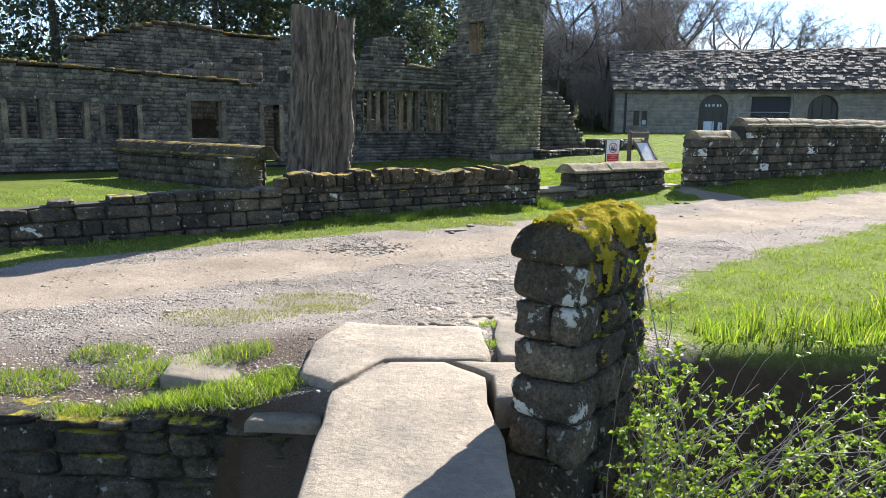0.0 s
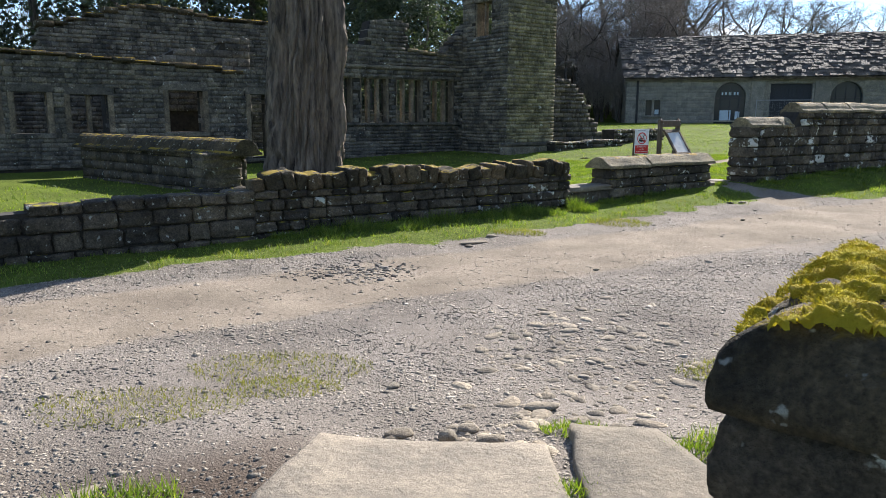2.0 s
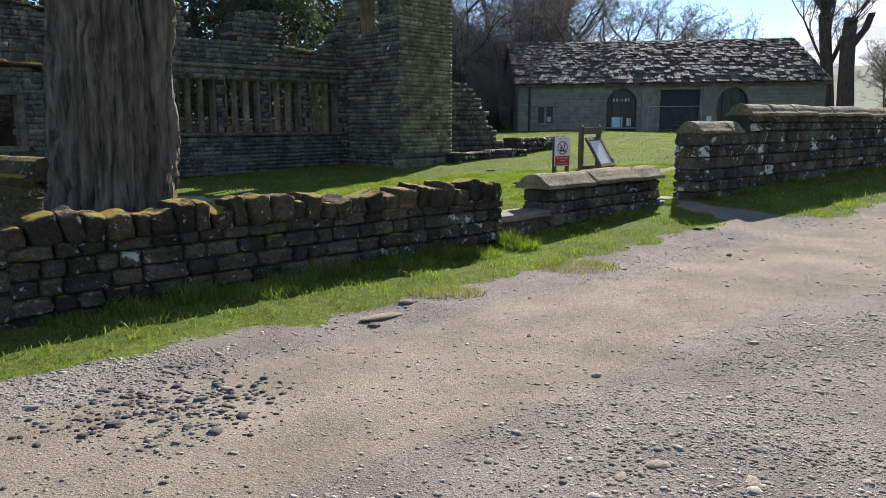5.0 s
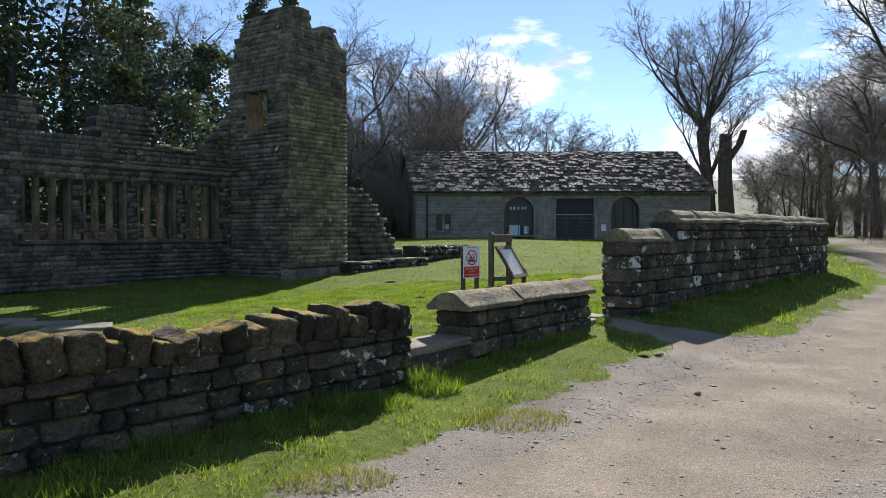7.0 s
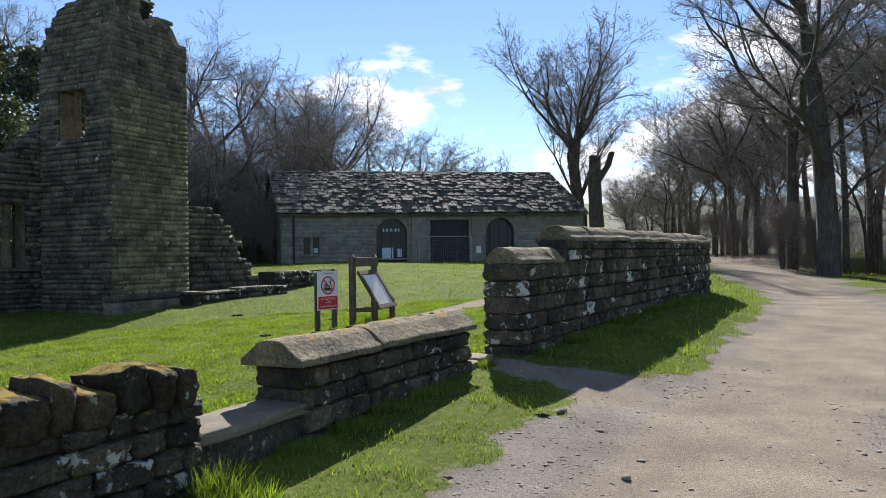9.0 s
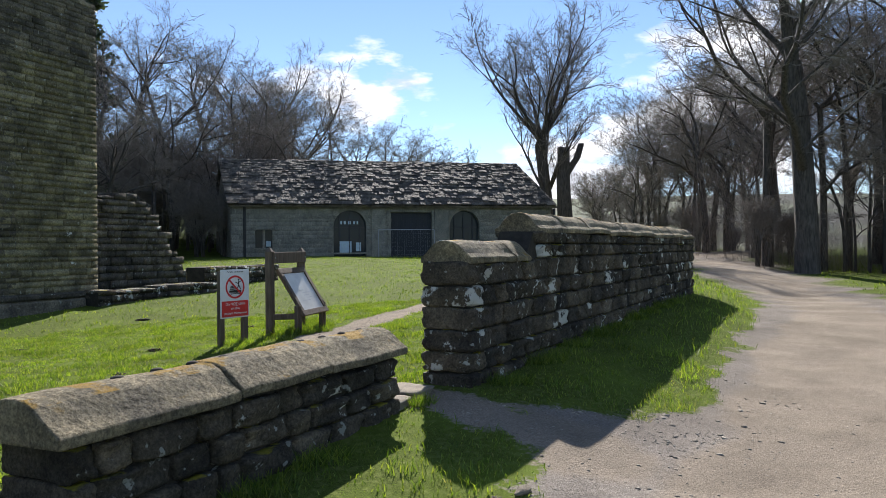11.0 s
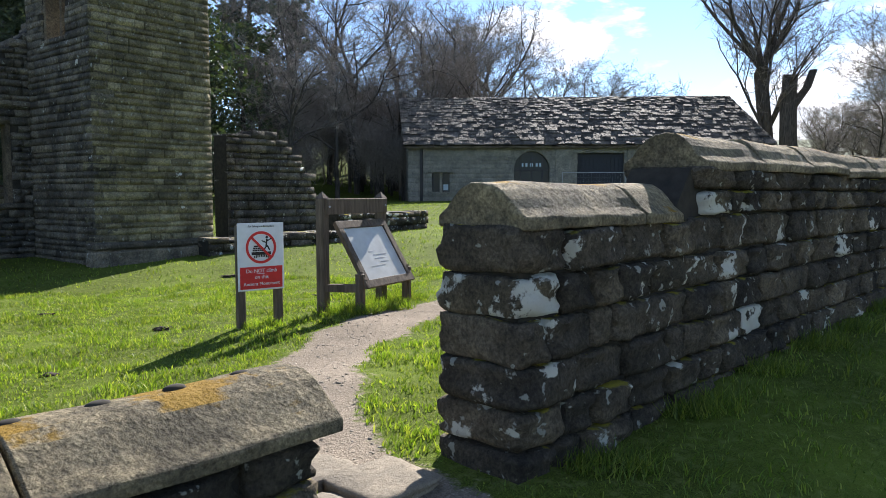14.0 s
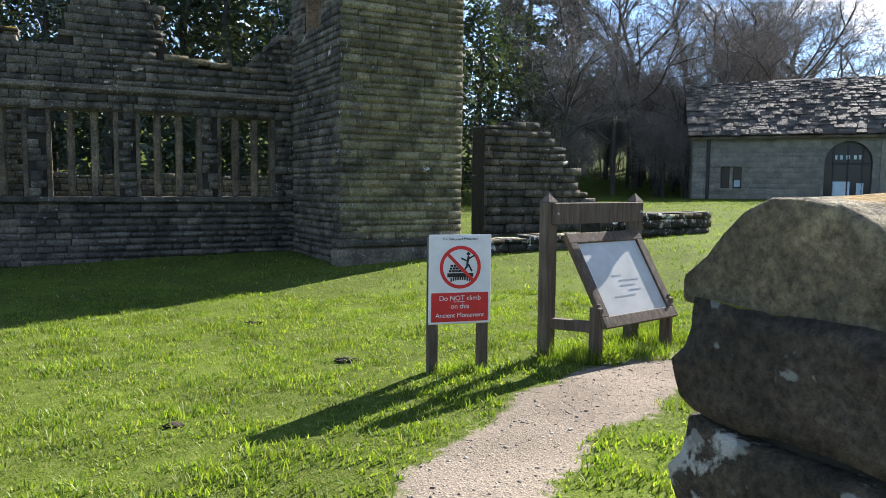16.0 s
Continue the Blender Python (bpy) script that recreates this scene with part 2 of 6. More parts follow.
M_SWHITE = plain("sign_white", (0.74, 0.75, 0.76), 0.4, 0.05)
M_SRED = plain("sign_red", (0.62, 0.035, 0.035), 0.4, 0.08)
M_SBLACK = plain("sign_black", (0.02, 0.02, 0.02), 0.4)
M_PANEL = plain("faded_panel", (0.62, 0.62, 0.58), 0.25, 0.12, 5)
M_DOOR = plain("dark_door_paint", (0.022, 0.026, 0.034), 0.6)
M_IRON = plain("galvanised_steel", (0.35, 0.36, 0.37), 0.45)
M_DARK = plain("dark_interior", (0.015, 0.015, 0.015), 0.9)
M_PIPE = plain("cast_iron_black", (0.02, 0.02, 0.022), 0.5)
M_NOTICE = plain("pale_paper", (0.5, 0.62, 0.68), 0.6)
M_GLASS, _n, _l, _p = mat("window_glass")
_p.inputs["Base Color"].default_value = (0.03, 0.04, 0.045, 1)
_p.inputs["Roughness"].default_value = 0.12
_p.inputs["Specular IOR Level"].default_value = 0.12
M_WATER, _n, _l, _p = mat("stream_water")
_p.inputs["Base Color"].default_value = (0.015, 0.013, 0.008, 1)
_p.inputs["Roughness"].default_value = 0.08
bump(_n, _l, _p, noise_node(_n, _l, 6, 3, 0.5, position(_n)), 0.3, 0.03)

# ---------- the lie of the land ----------
U = Vector((0.8203, 0.5720, 0))          # along the ruins and the boundary walls
V = Vector((-0.5720, 0.8203, 0))         # from the track towards the hill behind


def smooth(a, b, x):
    t = np.clip((x - a) / (b - a), 0, 1)
    return t * t * (3 - 2 * t)


def off_line(x, y, ax, ay, bx, by):
    """Signed distance from the line a-b, positive on its left side."""
    dx, dy = bx - ax, by - ay
    n = math.hypot(dx, dy)
    return (dx * (y - ay) - dy * (x - ax)) / n


def wall_side(x, y):
    """Distance behind the line of the boundary wall, negative towards the track."""
    return off_line(x, y, -2.72, 12.2, 6.2, 18.3)


def lip_y(x):
    """Edge of the bank over the stream, to both sides of the bridge."""
    return np.where(x < 0, 4.35 - 0.048 * x + 0.05 * np.sin(x * 2.3), 5.2 + 0.25 * (x - 0.6) + 0.1 * np.sin(x * 3.1))


def ripple(x, y, s):
    return np.sin(x * s + 1.3 * np.sin(y * s * 0.7)) * np.cos(y * s * 1.1 + 0.8 * np.sin(x * s * 0.6))


def land(x, y):
    x, y = np.asarray(x, float), np.asarray(y, float)
    w = wall_side(x, y)
    z = -0.03 + 0.10 * smooth(-2.2, -0.2, w) * smooth(-6, 1, x)
    z = z + 0.17 * smooth(2.0, 6.5, x) * smooth(11.5, 17.5, y) * smooth(-3.2, 0.2, w)
    z = z + 0.10 * smooth(-0.5, 2, w) - 0.05 * smooth(22, 26, y) * smooth(-9, 3, x) + 0.20 * smooth(26, 33, y)
    z = z + 0.45 * smooth(33, 52, y) + 0.15 * smooth(7, 16, x) * smooth(14, 22, y)
    z = z + 0.012 * ripple(x, y, 1.7) + 0.008 * ripple(x + 3, y, 4.1)
    z = z + 0.10 * smooth(6.8, 8.5, x) * smooth(15.5, 17.0, y) * smooth(-1.9, -0.7, off_line(x, y, 6.36, 18.28, 16.9, 25.05)) * smooth(22, 17, x)
    # rise of the bridge approach and of the grass bank beside it
    z = z + 0.13 * smooth(7.2, 5.4, y) * smooth(-2.2, -0.9, x) * smooth(3.2, 1.2, x)
    # muddy bank that falls to the stream on the far side of the bridge from the grass
    z = z - (0.11 + 0.03 * ripple(x, y, 3.0)) * smooth(5.9, 4.3, y) * smooth(-0.65, -1.3, x)
    # wooded hillside
    hill = smooth(46, 110, x * -0.45 + y * 0.9) * smooth(60, 10, x - 0.25 * y)
    z = z + 9.0 * hill + 62 * smooth(260, 900, x * 0.6 + y * 0.7) * smooth(1500, 200, np.abs(x - 500))
    # stream
    d = lip_y(x) - y
    cut = smooth(0.0, 0.75, d) * smooth(-4.6, -3.9, y)
    under = smooth(0.0, 0.08, d) * smooth(-4.6, -3.9, y)
    left = np.where(x < -0.3, under, cut)
    z = z - 1.55 * left
    return z


def mesh_ob(name, verts, faces, material, parent=None, label="", smooth_shade=False):
    me = bpy.data.meshes.new(name)
    me.from_pydata([tuple(v) for v in verts], [], [tuple(f) for f in faces])
    me.materials.append(material)
    if smooth_shade:
        me.shade_smooth()
    ob = new(name, me)
    if parent:
        ob.parent = parent
        ob.matrix_parent_inverse = parent.matrix_basis.inverted()
    if label:
        ob["label"] = label
    return ob


def part(name, bm, material, parent, label="", shade=False):
    """A bmesh as one mesh object under a thing or a part."""
    me = bpy.data.meshes.new(name)
    bm.to_mesh(me)
    bm.free()
    me.materials.append(material)
    if shade:
        me.shade_smooth()
    ob = new(name, me)
    if parent:
        ob.parent = parent
        ob.matrix_parent_inverse = parent.matrix_basis.inverted()
    if label:
        ob["label"] = label
    return ob


def thing(name, at, label, category, group="", kind=""):
    ob = new(name)
    ob.matrix_basis = Matrix.Translation(at)
    ob.empty_display_size = 0.2
    return tagged(ob, label, category, group, kind)


def boxed(bm, m, size, bevel=0.0, seg=1):
    """A box of that size about the pose m, added to bm."""
    made = bmesh.ops.create_cube(bm, size=1.0, matrix=m @ Matrix.Diagonal((*size, 1)))
    if bevel:
        edges = list({e for v in made["verts"] for e in v.link_edges})
        bmesh.ops.bevel(bm, geom=edges, offset=bevel, segments=seg, affect="EDGES", clamp_overlap=True)
    return bm


def box(m, size, bevel=0.0, seg=1):
    return boxed(bmesh.new(), m, size, bevel, seg)


def grid_sheet(name, xs, ys, height, material, parent=None, lift=0.0, keep=None):
    gx, gy = np.meshgrid(xs, ys)
    gz = height(gx, gy) + lift
    nx, ny = len(xs), len(ys)
    verts = np.stack([gx.ravel(), gy.ravel(), gz.ravel()], 1)
    faces = []
    for j in range(ny - 1):
        for i in range(nx - 1):
            a = j * nx + i
            if keep is None or keep((xs[i] + xs[i + 1]) / 2, (ys[j] + ys[j + 1]) / 2):
                faces.append((a, a + 1, a + nx + 1, a + nx))
    return mesh_ob(name, verts, faces, material, parent, smooth_shade=True)


# --- how the surfaces of the ground are laid out: grass, track, path ---
def track_edges():
    """Near and far edge of the stone track as polylines in plan."""
    far = [(-30, -4.5), (-12, 4.8), (-5.5, 8.9), (-3.0, 10.6), (-0.8, 11.95), (1.0, 13.2), (2.7, 14.3), (4.1, 15.3), (5.5, 16.3), (6.6, 16.9), (8.6, 17.5), (12.5, 20.2), (17.5, 23.6), (20.5, 26.6), (24, 31.2), (32, 40), (44, 52), (60, 62)]
    near = [(-30, -14), (-12, -2.5), (-8, 1.5), (-5.5, 4.2), (-2.9, 4.6), (0.2, 5.4), (1.5, 6.4), (2.4, 8.3), (3.3, 9.4), (4.9, 10.9), (7.0, 12.7), (9.8, 15.4), (14, 18.2), (19, 21.0), (25, 25.5), (34, 34), (46, 46), (62, 56)]
    return far, near


def poly_dist(x, y, pts, closed=False):
    """Signed distance from a polyline, positive on its left."""
    best, sign = np.full(np.shape(x), 1e9), np.ones(np.shape(x))
    for (ax, ay), (bx, by) in zip(pts, pts[1:]):
        dx, dy = bx - ax, by - ay
        t = np.clip(((x - ax) * dx + (y - ay) * dy) / (dx * dx + dy * dy), 0, 1)
        ex, ey = x - ax - t * dx, y - ay - t * dy
        d = np.hypot(ex, ey)
        s = np.sign(dx * ey - dy * ex)
        near_ = d < best - 1e-9
        best, sign = np.where(near_, d, best), np.where(near_, s, sign)
    return best * sign


FAR_EDGE, NEAR_EDGE = track_edges()
PATHWAY = [(6.3, 16.6), (5.8, 18.3), (5.45, 19.4), (5.5, 20.2), (5.8, 21.2), (6.6, 22.7), (9.0, 24.8), (13, 28)]


def bare(x, y):
    """0 on grass to 1 on the bare track or path."""
    x, y = np.asarray(x, float), np.asarray(y, float)
    wob = 0.16 * ripple(x, y, 2.9) + 0.10 * ripple(x + 5, y - 2, 6.3)
    f = -poly_dist(x, y, FAR_EDGE) + wob
    n = poly_dist(x, y, NEAR_EDGE) + wob
    track = smooth(-0.14, 0.16, f) * smooth(-0.6, 0.15, n)
    p = np.abs(poly_dist(x, y, PATHWAY))
    wide = np.where(y < 19, 0.30, 0.28 + 0.05 * np.clip(y - 20, 0, 2))
    path = smooth(wide + 0.12, wide - 0.12, p + wob * 0.5)
    # trodden ground before the bridge
    worn = smooth(1.7, 0.9, np.hypot((x - 0.0) / 1.5, (y - 5.6) / 1.2)) * (y > 4.2)
    worn = np.maximum(worn, smooth(-0.4, -0.8, x) * smooth(-6.5, -5, x) * smooth(6.5, 6.0, y) * (y > 3.5))
    gate = smooth(1.15, 0.55, np.hypot((x - 6.5) / 1.0, (y - 17.0) / 0.75) + 2 * wob)
    return np.clip(np.maximum.reduce([track, path, worn, gate]), 0, 1)


def mud(x, y):
    x, y = np.asarray(x, float), np.asarray(y, float)
    return smooth(6.3, 5.0, y + 0.25 * ripple(x, y, 2.2)) * smooth(-0.5, -1.0, x) * smooth(-9, -5, x)


def rut_of(x, y):
    """1 where wheels have packed the track hard and pale, 0 on loose grey gravel."""
    x, y = np.asarray(x, float), np.asarray(y, float)
    f, n = -poly_dist(x, y, FAR_EDGE), poly_dist(x, y, NEAR_EDGE)
    w = 0.12 * ripple(x, y, 1.3)
    one = smooth(0.55, 1.0, f + w) * smooth(2.75, 2.3, f + w)
    two = smooth(0.7, 1.2, n + w) * smooth(2.4, 1.9, n + w) * smooth(3.0, 6.0, x)
    p = np.abs(poly_dist(x, y, PATHWAY))
    return np.clip(np.maximum.reduce([one, 0.85 * two, smooth(0.8, 0.3, p)]), 0, 1)


def ground_mat():
    m, n, l, p = mat("ground_surface")
    pos = position(n)
    at = n.new("ShaderNodeAttribute")
    at.attribute_name = "bare"
    fine = noise_node(n, l, 130, 6, 0.75, pos)
    mid = noise_node(n, l, 14, 7, 0.65, pos)
    wide = noise_node(n, l, 0.9, 4, 0.6, pos)
    v = n.new("ShaderNodeTexVoronoi")
    v.inputs["Scale"].default_value = 75
    l.new(pos, v.inputs["Vector"])
    rut = n.new("ShaderNodeAttribute")
    rut.attribute_name = "rut"
    rs = n.new("ShaderNodeMath")
    rs.operation = "ADD"
    l.new(rut.outputs["Fac"], rs.inputs[0])
    streak = n.new("ShaderNodeMath")
    streak.operation = "MULTIPLY_ADD"
    streak.inputs[1].default_value, streak.inputs[2].default_value = 1.1, -0.55
    l.new(noise_node(n, l, 2.2, 7, 0.7, pos), streak.inputs[0])
    l.new(streak.outputs[0], rs.inputs[1])
    trod = ramp(n, l, rs.outputs[0], (0.25, BW[0]), (0.75, BW[1]))
    chips = ramp(n, l, fine, (0.36, BW[0]), (0.64, BW[1]))
    loose = mix(n, l, chips, (0.065, 0.058, 0.050), (0.34, 0.31, 0.275))
    packed = mix(n, l, chips, (0.15, 0.127, 0.10), (0.325, 0.285, 0.232))
    grit = mix(n, l, trod, loose, packed)
    grit = mix(n, l, 0.5, grit, ramp(n, l, v.outputs["Color"], (0.1, (0.6, 0.58, 0.56)), (0.9, (1.35, 1.3, 1.25))), "MULTIPLY")
    grit = mix(n, l, 0.75, grit, ramp(n, l, wide, (0.35, (0.72, 0.70, 0.68)), (0.66, (1.22, 1.2, 1.17))), "MULTIPLY")
    grit = mix(n, l, ramp(n, l, mid, (0.66, BW[0]), (0.80, (0.6, 0.6, 0.6))), grit, (0.10, 0.082, 0.062))
    soil = mix(n, l, ramp(n, l, fine, (0.4, BW[0]), (0.6, BW[1])), (0.028, 0.038, 0.010), (0.12, 0.16, 0.026))
    soil = mix(n, l, ramp(n, l, mid, (0.5, BW[0]), (0.75, BW[1])), soil, (0.17, 0.19, 0.06))
    soil = mix(n, l, ramp(n, l, wide, (0.45, BW[0]), (0.75, (0.5, 0.5, 0.5))), soil, (0.16, 0.22, 0.03))
    sep = n.new("ShaderNodeSeparateXYZ")
    l.new(n.new("ShaderNodeNewGeometry").outputs["Normal"], sep.inputs[0])
    steep = ramp(n, l, sep.outputs["Z"], (0.55, BW[1]), (0.8, BW[0]))
    earth = mix(n, l, mid, (0.03, 0.022, 0.014), (0.09, 0.065, 0.04))
    # ragged boundary between grass and grit
    a = n.new("ShaderNodeMath")
    a.operation = "ADD"
    s = n.new("ShaderNodeMath")
    s.operation = "MULTIPLY_ADD"
    s.inputs[1].default_value, s.inputs[2].default_value = 1.7, -0.85
    l.new(mid, s.inputs[0])
    l.new(at.outputs["Fac"], a.inputs[0])
    l.new(s.outputs[0], a.inputs[1])
    edge = ramp(n, l, a.outputs[0], (0.34, BW[0]), (0.68, BW[1]))
    md = n.new("ShaderNodeAttribute")
    md.attribute_name = "mud"
    wet = mix(n, l, ramp(n, l, fine, (0.3, BW[0]), (0.7, BW[1])), (0.035, 0.026, 0.019), (0.17, 0.13, 0.10))
    grit = mix(n, l, md.outputs["Fac"], grit, wet)
    col = mix(n, l, edge, soil, grit)
    col = mix(n, l, steep, col, earth)
    # far hills: green fades to grey-brown with distance, haze put into the colour
    far = n.new("ShaderNodeSeparateXYZ")
    l.new(pos, far.inputs[0])
    haze_tone = mix(n, l, ramp(n, l, noise_node(n, l, 0.012, 6, 0.6, pos), (0.42, BW[0]), (0.55, BW[1])), (0.15, 0.145, 0.13), (0.20, 0.215, 0.15))
    hf = n.new("ShaderNodeMapRange")
    hf.inputs["From Min"].default_value, hf.inputs["From Max"].default_value = 70.0, 200.0
    l.new(far.outputs["Y"], hf.inputs["Value"])
    col = mix(n, l, hf.outputs["Result"], col, haze_tone)
    l.new(col, p.inputs["Base Color"])
    p.inputs["Roughness"].default_value = 0.95
    p.inputs["Specular IOR Level"].default_value = 0.03
    b1 = bump(n, l, p, v.outputs["Distance"], 0.4, 0.010)
    b2 = bump(n, l, p, fine, 0.5, 0.008, b1)
    bump(n, l, p, mid, 0.3, 0.025, b2)
    return m


M_GROUND = ground_mat()


def spaced(lo, hi, fine_lo, fine_hi, step, grow=1.22):
    out = list(np.arange(fine_lo, fine_hi + step / 2, step))
    s, v = step, fine_hi
    while v < hi:
        s *= grow
        v += s
        out.append(v)
    s, v, low = step, fine_lo, []
    while v > lo:
        s *= grow
        v -= s
        low.append(v)
    return np.array(low[::-1] + out)


ground = grid_sheet("ground", spaced(-2500, 3500, -9, 14, 0.12), spaced(-2500, 3500, -1, 26, 0.12), land, M_GROUND)
tagged(ground, "grass and pale gravel track beside old stone walls", "ground", kind="structure")
_co = np.empty(len(ground.data.vertices) * 3)
ground.data.vertices.foreach_get("co", _co)
_co = _co.reshape(-1, 3)
_at = ground.data.attributes.new("bare", "FLOAT", "POINT")
_at.data.foreach_set("value", bare(_co[:, 0], _co[:, 1]).astype(np.float32))
_at = ground.data.attributes.new("rut", "FLOAT", "POINT")
_at.data.foreach_set("value", rut_of(_co[:, 0], _co[:, 1]).astype(np.float32))
_at = ground.data.attributes.new("mud", "FLOAT", "POINT")
_at.data.foreach_set("value", mud(_co[:, 0], _co[:, 1]).astype(np.float32))

water = mesh_ob("water", [(-40, -4.4, -1.45), (40, -4.4, -1.45), (40, 16, -1.45), (-40, 6, -1.45)], [(0, 1, 2, 3)], M_WATER)
tagged(water, "dark shallow stream under the stone footbridge", "water", kind="structure")


# ---------- stones ----------
def stone_mesh(name, seed, cuts=1, round_=0.22, rough=0.05):
    """A worn block that fills a unit cube."""
    rng = random.Random(seed)
    bm = bmesh.new()
    bmesh.ops.create_cube(bm, size=1.0)
    if cuts > 1:
        bmesh.ops.subdivide_edges(bm, edges=bm.edges[:], cuts=cuts, use_grid_fill=True)
    else:
        bmesh.ops.bevel(bm, geom=bm.edges[:], offset=round_ * 0.42, segments=1, affect="EDGES")
    shift = Vector((rng.uniform(-9, 9), rng.uniform(-9, 9), rng.uniform(-9, 9)))
    for v in bm.verts:
        c = v.co
        if cuts > 1:
            # superellipsoid corners
            q = Vector([abs(a) * 2 for a in c])
            k = (q.x ** 9 + q.y ** 9 + q.z ** 9) ** (1 / 9)
            c = c.lerp(c / k, 0.9) if k > 0 else c
        d = noise.noise_vector(v.co * 2.3 + shift) * rough
        d += noise.noise_vector(v.co * 5.5 + shift) * rough * 0.45
        v.co = c + d
    bm.normal_update()
    me = bpy.data.meshes.new(name)
    bm.to_mesh(me)
    bm.free()
    me.shade_smooth()
    return me


STONES = {}


def stones_of(material, fine):
    key = (material.name, fine)
    if key not in STONES:
        STONES[key] = []
        for k in range(8 if fine else 6):
            me = stone_mesh("stone", 100 + k, 6 if fine else 1, 0.12 if fine else 0.08, 0.075 if fine else 0.03)
            me.materials.append(material)
            STONES[key].append(me)
    return STONES[key]


def put_stone(parent, rng, material, fine, m, name="stone"):
    ob = new(name, rng.choice(stones_of(material, fine)))
    ob.parent = parent
    ob.matrix_parent_inverse = parent.matrix_basis.inverted()
    ob.matrix_basis = m
    return ob


def joined_stones(name, placed, material, parent):
    """Many stones in one mesh."""
    src = stones_of(material, False)
    verts, faces, base = [], [], 0
    data = []
    for me in src:
        co = np.empty(len(me.vertices) * 3)
        me.vertices.foreach_get("co", co)
        data.append((co.reshape(-1, 3), [tuple(p.vertices) for p in me.polygons]))
    rng = random.Random(5)
    for m in placed:
        co, fs = rng.choice(data)
        a = np.array(m)
        verts.append(co @ a[:3, :3].T + a[:3, 3])
        faces.extend(tuple(i + base for i in f) for f in fs)
        base += len(co)
    if not placed:
        return None
    ob = mesh_ob(name, np.concatenate(verts), faces, material, parent, smooth_shade=True)
    ob["kind"] = "stuff"
    return ob


def frame_of(a, b):
    """Pose at a with x along a-b (level), y to its left (behind), z up."""
    d = Vector((b[0] - a[0], b[1] - a[1], 0))
    ang = math.atan2(d.y, d.x)
    return Matrix.Translation((a[0], a[1], 0)) @ Matrix.Rotation(ang, 4, "Z"), d.length


def masonry(parent, m, length, foot, top, thick, course, block, material, seed, fine=False, holes=(), limit=300, alt=None, alt_share=0.0,
            rest=None, front=0.0, start=0.0, key=None, proud=0.02, joint=0.01, both=False, special=()):
    """Courses of separate stones along the local x of m, the front face at y = front, the wall behind it; top and foot are functions of x.
    The first `limit` stones nearest to key are parts of their own, the others one mesh."""
    rng = random.Random(seed)
    todo = []
    lo = min(foot(start + length * k / 40) for k in range(41))
    hi = max(top(start + length * k / 40) for k in range(41))
    z = lo
    while z < hi - 0.03:
        h = course * rng.uniform(0.78, 1.25)
        x = start - rng.uniform(0, 0.5) * block
        while x < start + length - 0.04:
            w = block * rng.uniform(0.55, 1.5)
            x0, x1 = max(x, start), min(x + w, start + length)
            if start + length - x1 < block * 0.35:
                x1 = start + length
            c, hh = (x0 + x1) / 2, h
            x = x1
            if x1 - x0 < 0.05:
                continue
            t, f = top(c), foot(c)
            z1 = z + h
            if z1 > t:
                if t - z < 0.07:
                    continue
                z1 = min(z1, t + rng.uniform(-0.01, 0.03))
            if z1 < f:
                continue
            cut = False
            for (a, b, c0, c1) in holes:
                if x0 < b - 0.02 and x1 > a + 0.02 and z < c1 - 0.02 and z1 > c0 + 0.02:
                    if c < a and a - x0 > 0.06:
                        x1 = min(x1, a)
                    elif c > b and x1 - b > 0.06:
                        x0 = max(x0, b)
                    elif z < c0 - 0.08 and z1 > c0:
                        z1 = c0
                    elif z1 > c1 + 0.08 and z < c1:
                        todo_z = c1
                        zz = todo_z
                        todo.append((x0, x1, zz, z1))
                        cut = True
                    else:
                        cut = True
            if not cut and x1 - x0 > 0.04:
                todo.append((x0, x1, z, z1))
        z += h
    out = []
    for x0, x1, z0, z1 in todo:
        d = thick if both else min(thick, 0.30)
        jut = rng.uniform(-0.4, 1.0) * proud
        dep = d + jut
        mm = m @ Matrix.Translation(((x0 + x1) / 2, front - jut + dep / 2, (z0 + z1) / 2)) @ Matrix.Rotation(rng.uniform(-0.02, 0.02), 4, "Y")
        mm = mm @ Matrix.Diagonal((x1 - x0 - joint, dep, z1 - z0 - joint, 1))
        if rng.random() < 0.5:
            mm = mm @ Matrix.Rotation(math.pi, 4, "Y")
        out.append(mm)
    if key is not None:
        out.sort(key=lambda q: (q.translation - Vector(key)).length)
    picked = {min(range(len(out)), key=lambda i: (out[i].translation - Vector(pt)).length): mt for pt, mt in special}
    for i, q in enumerate(out[:limit]):
        put_stone(parent, rng, picked.get(i) or (alt if alt and rng.random() < alt_share else material), fine, q)
    if out[limit:]:
        joined_stones("rubble", out[limit:], rest or material, parent)
    return out


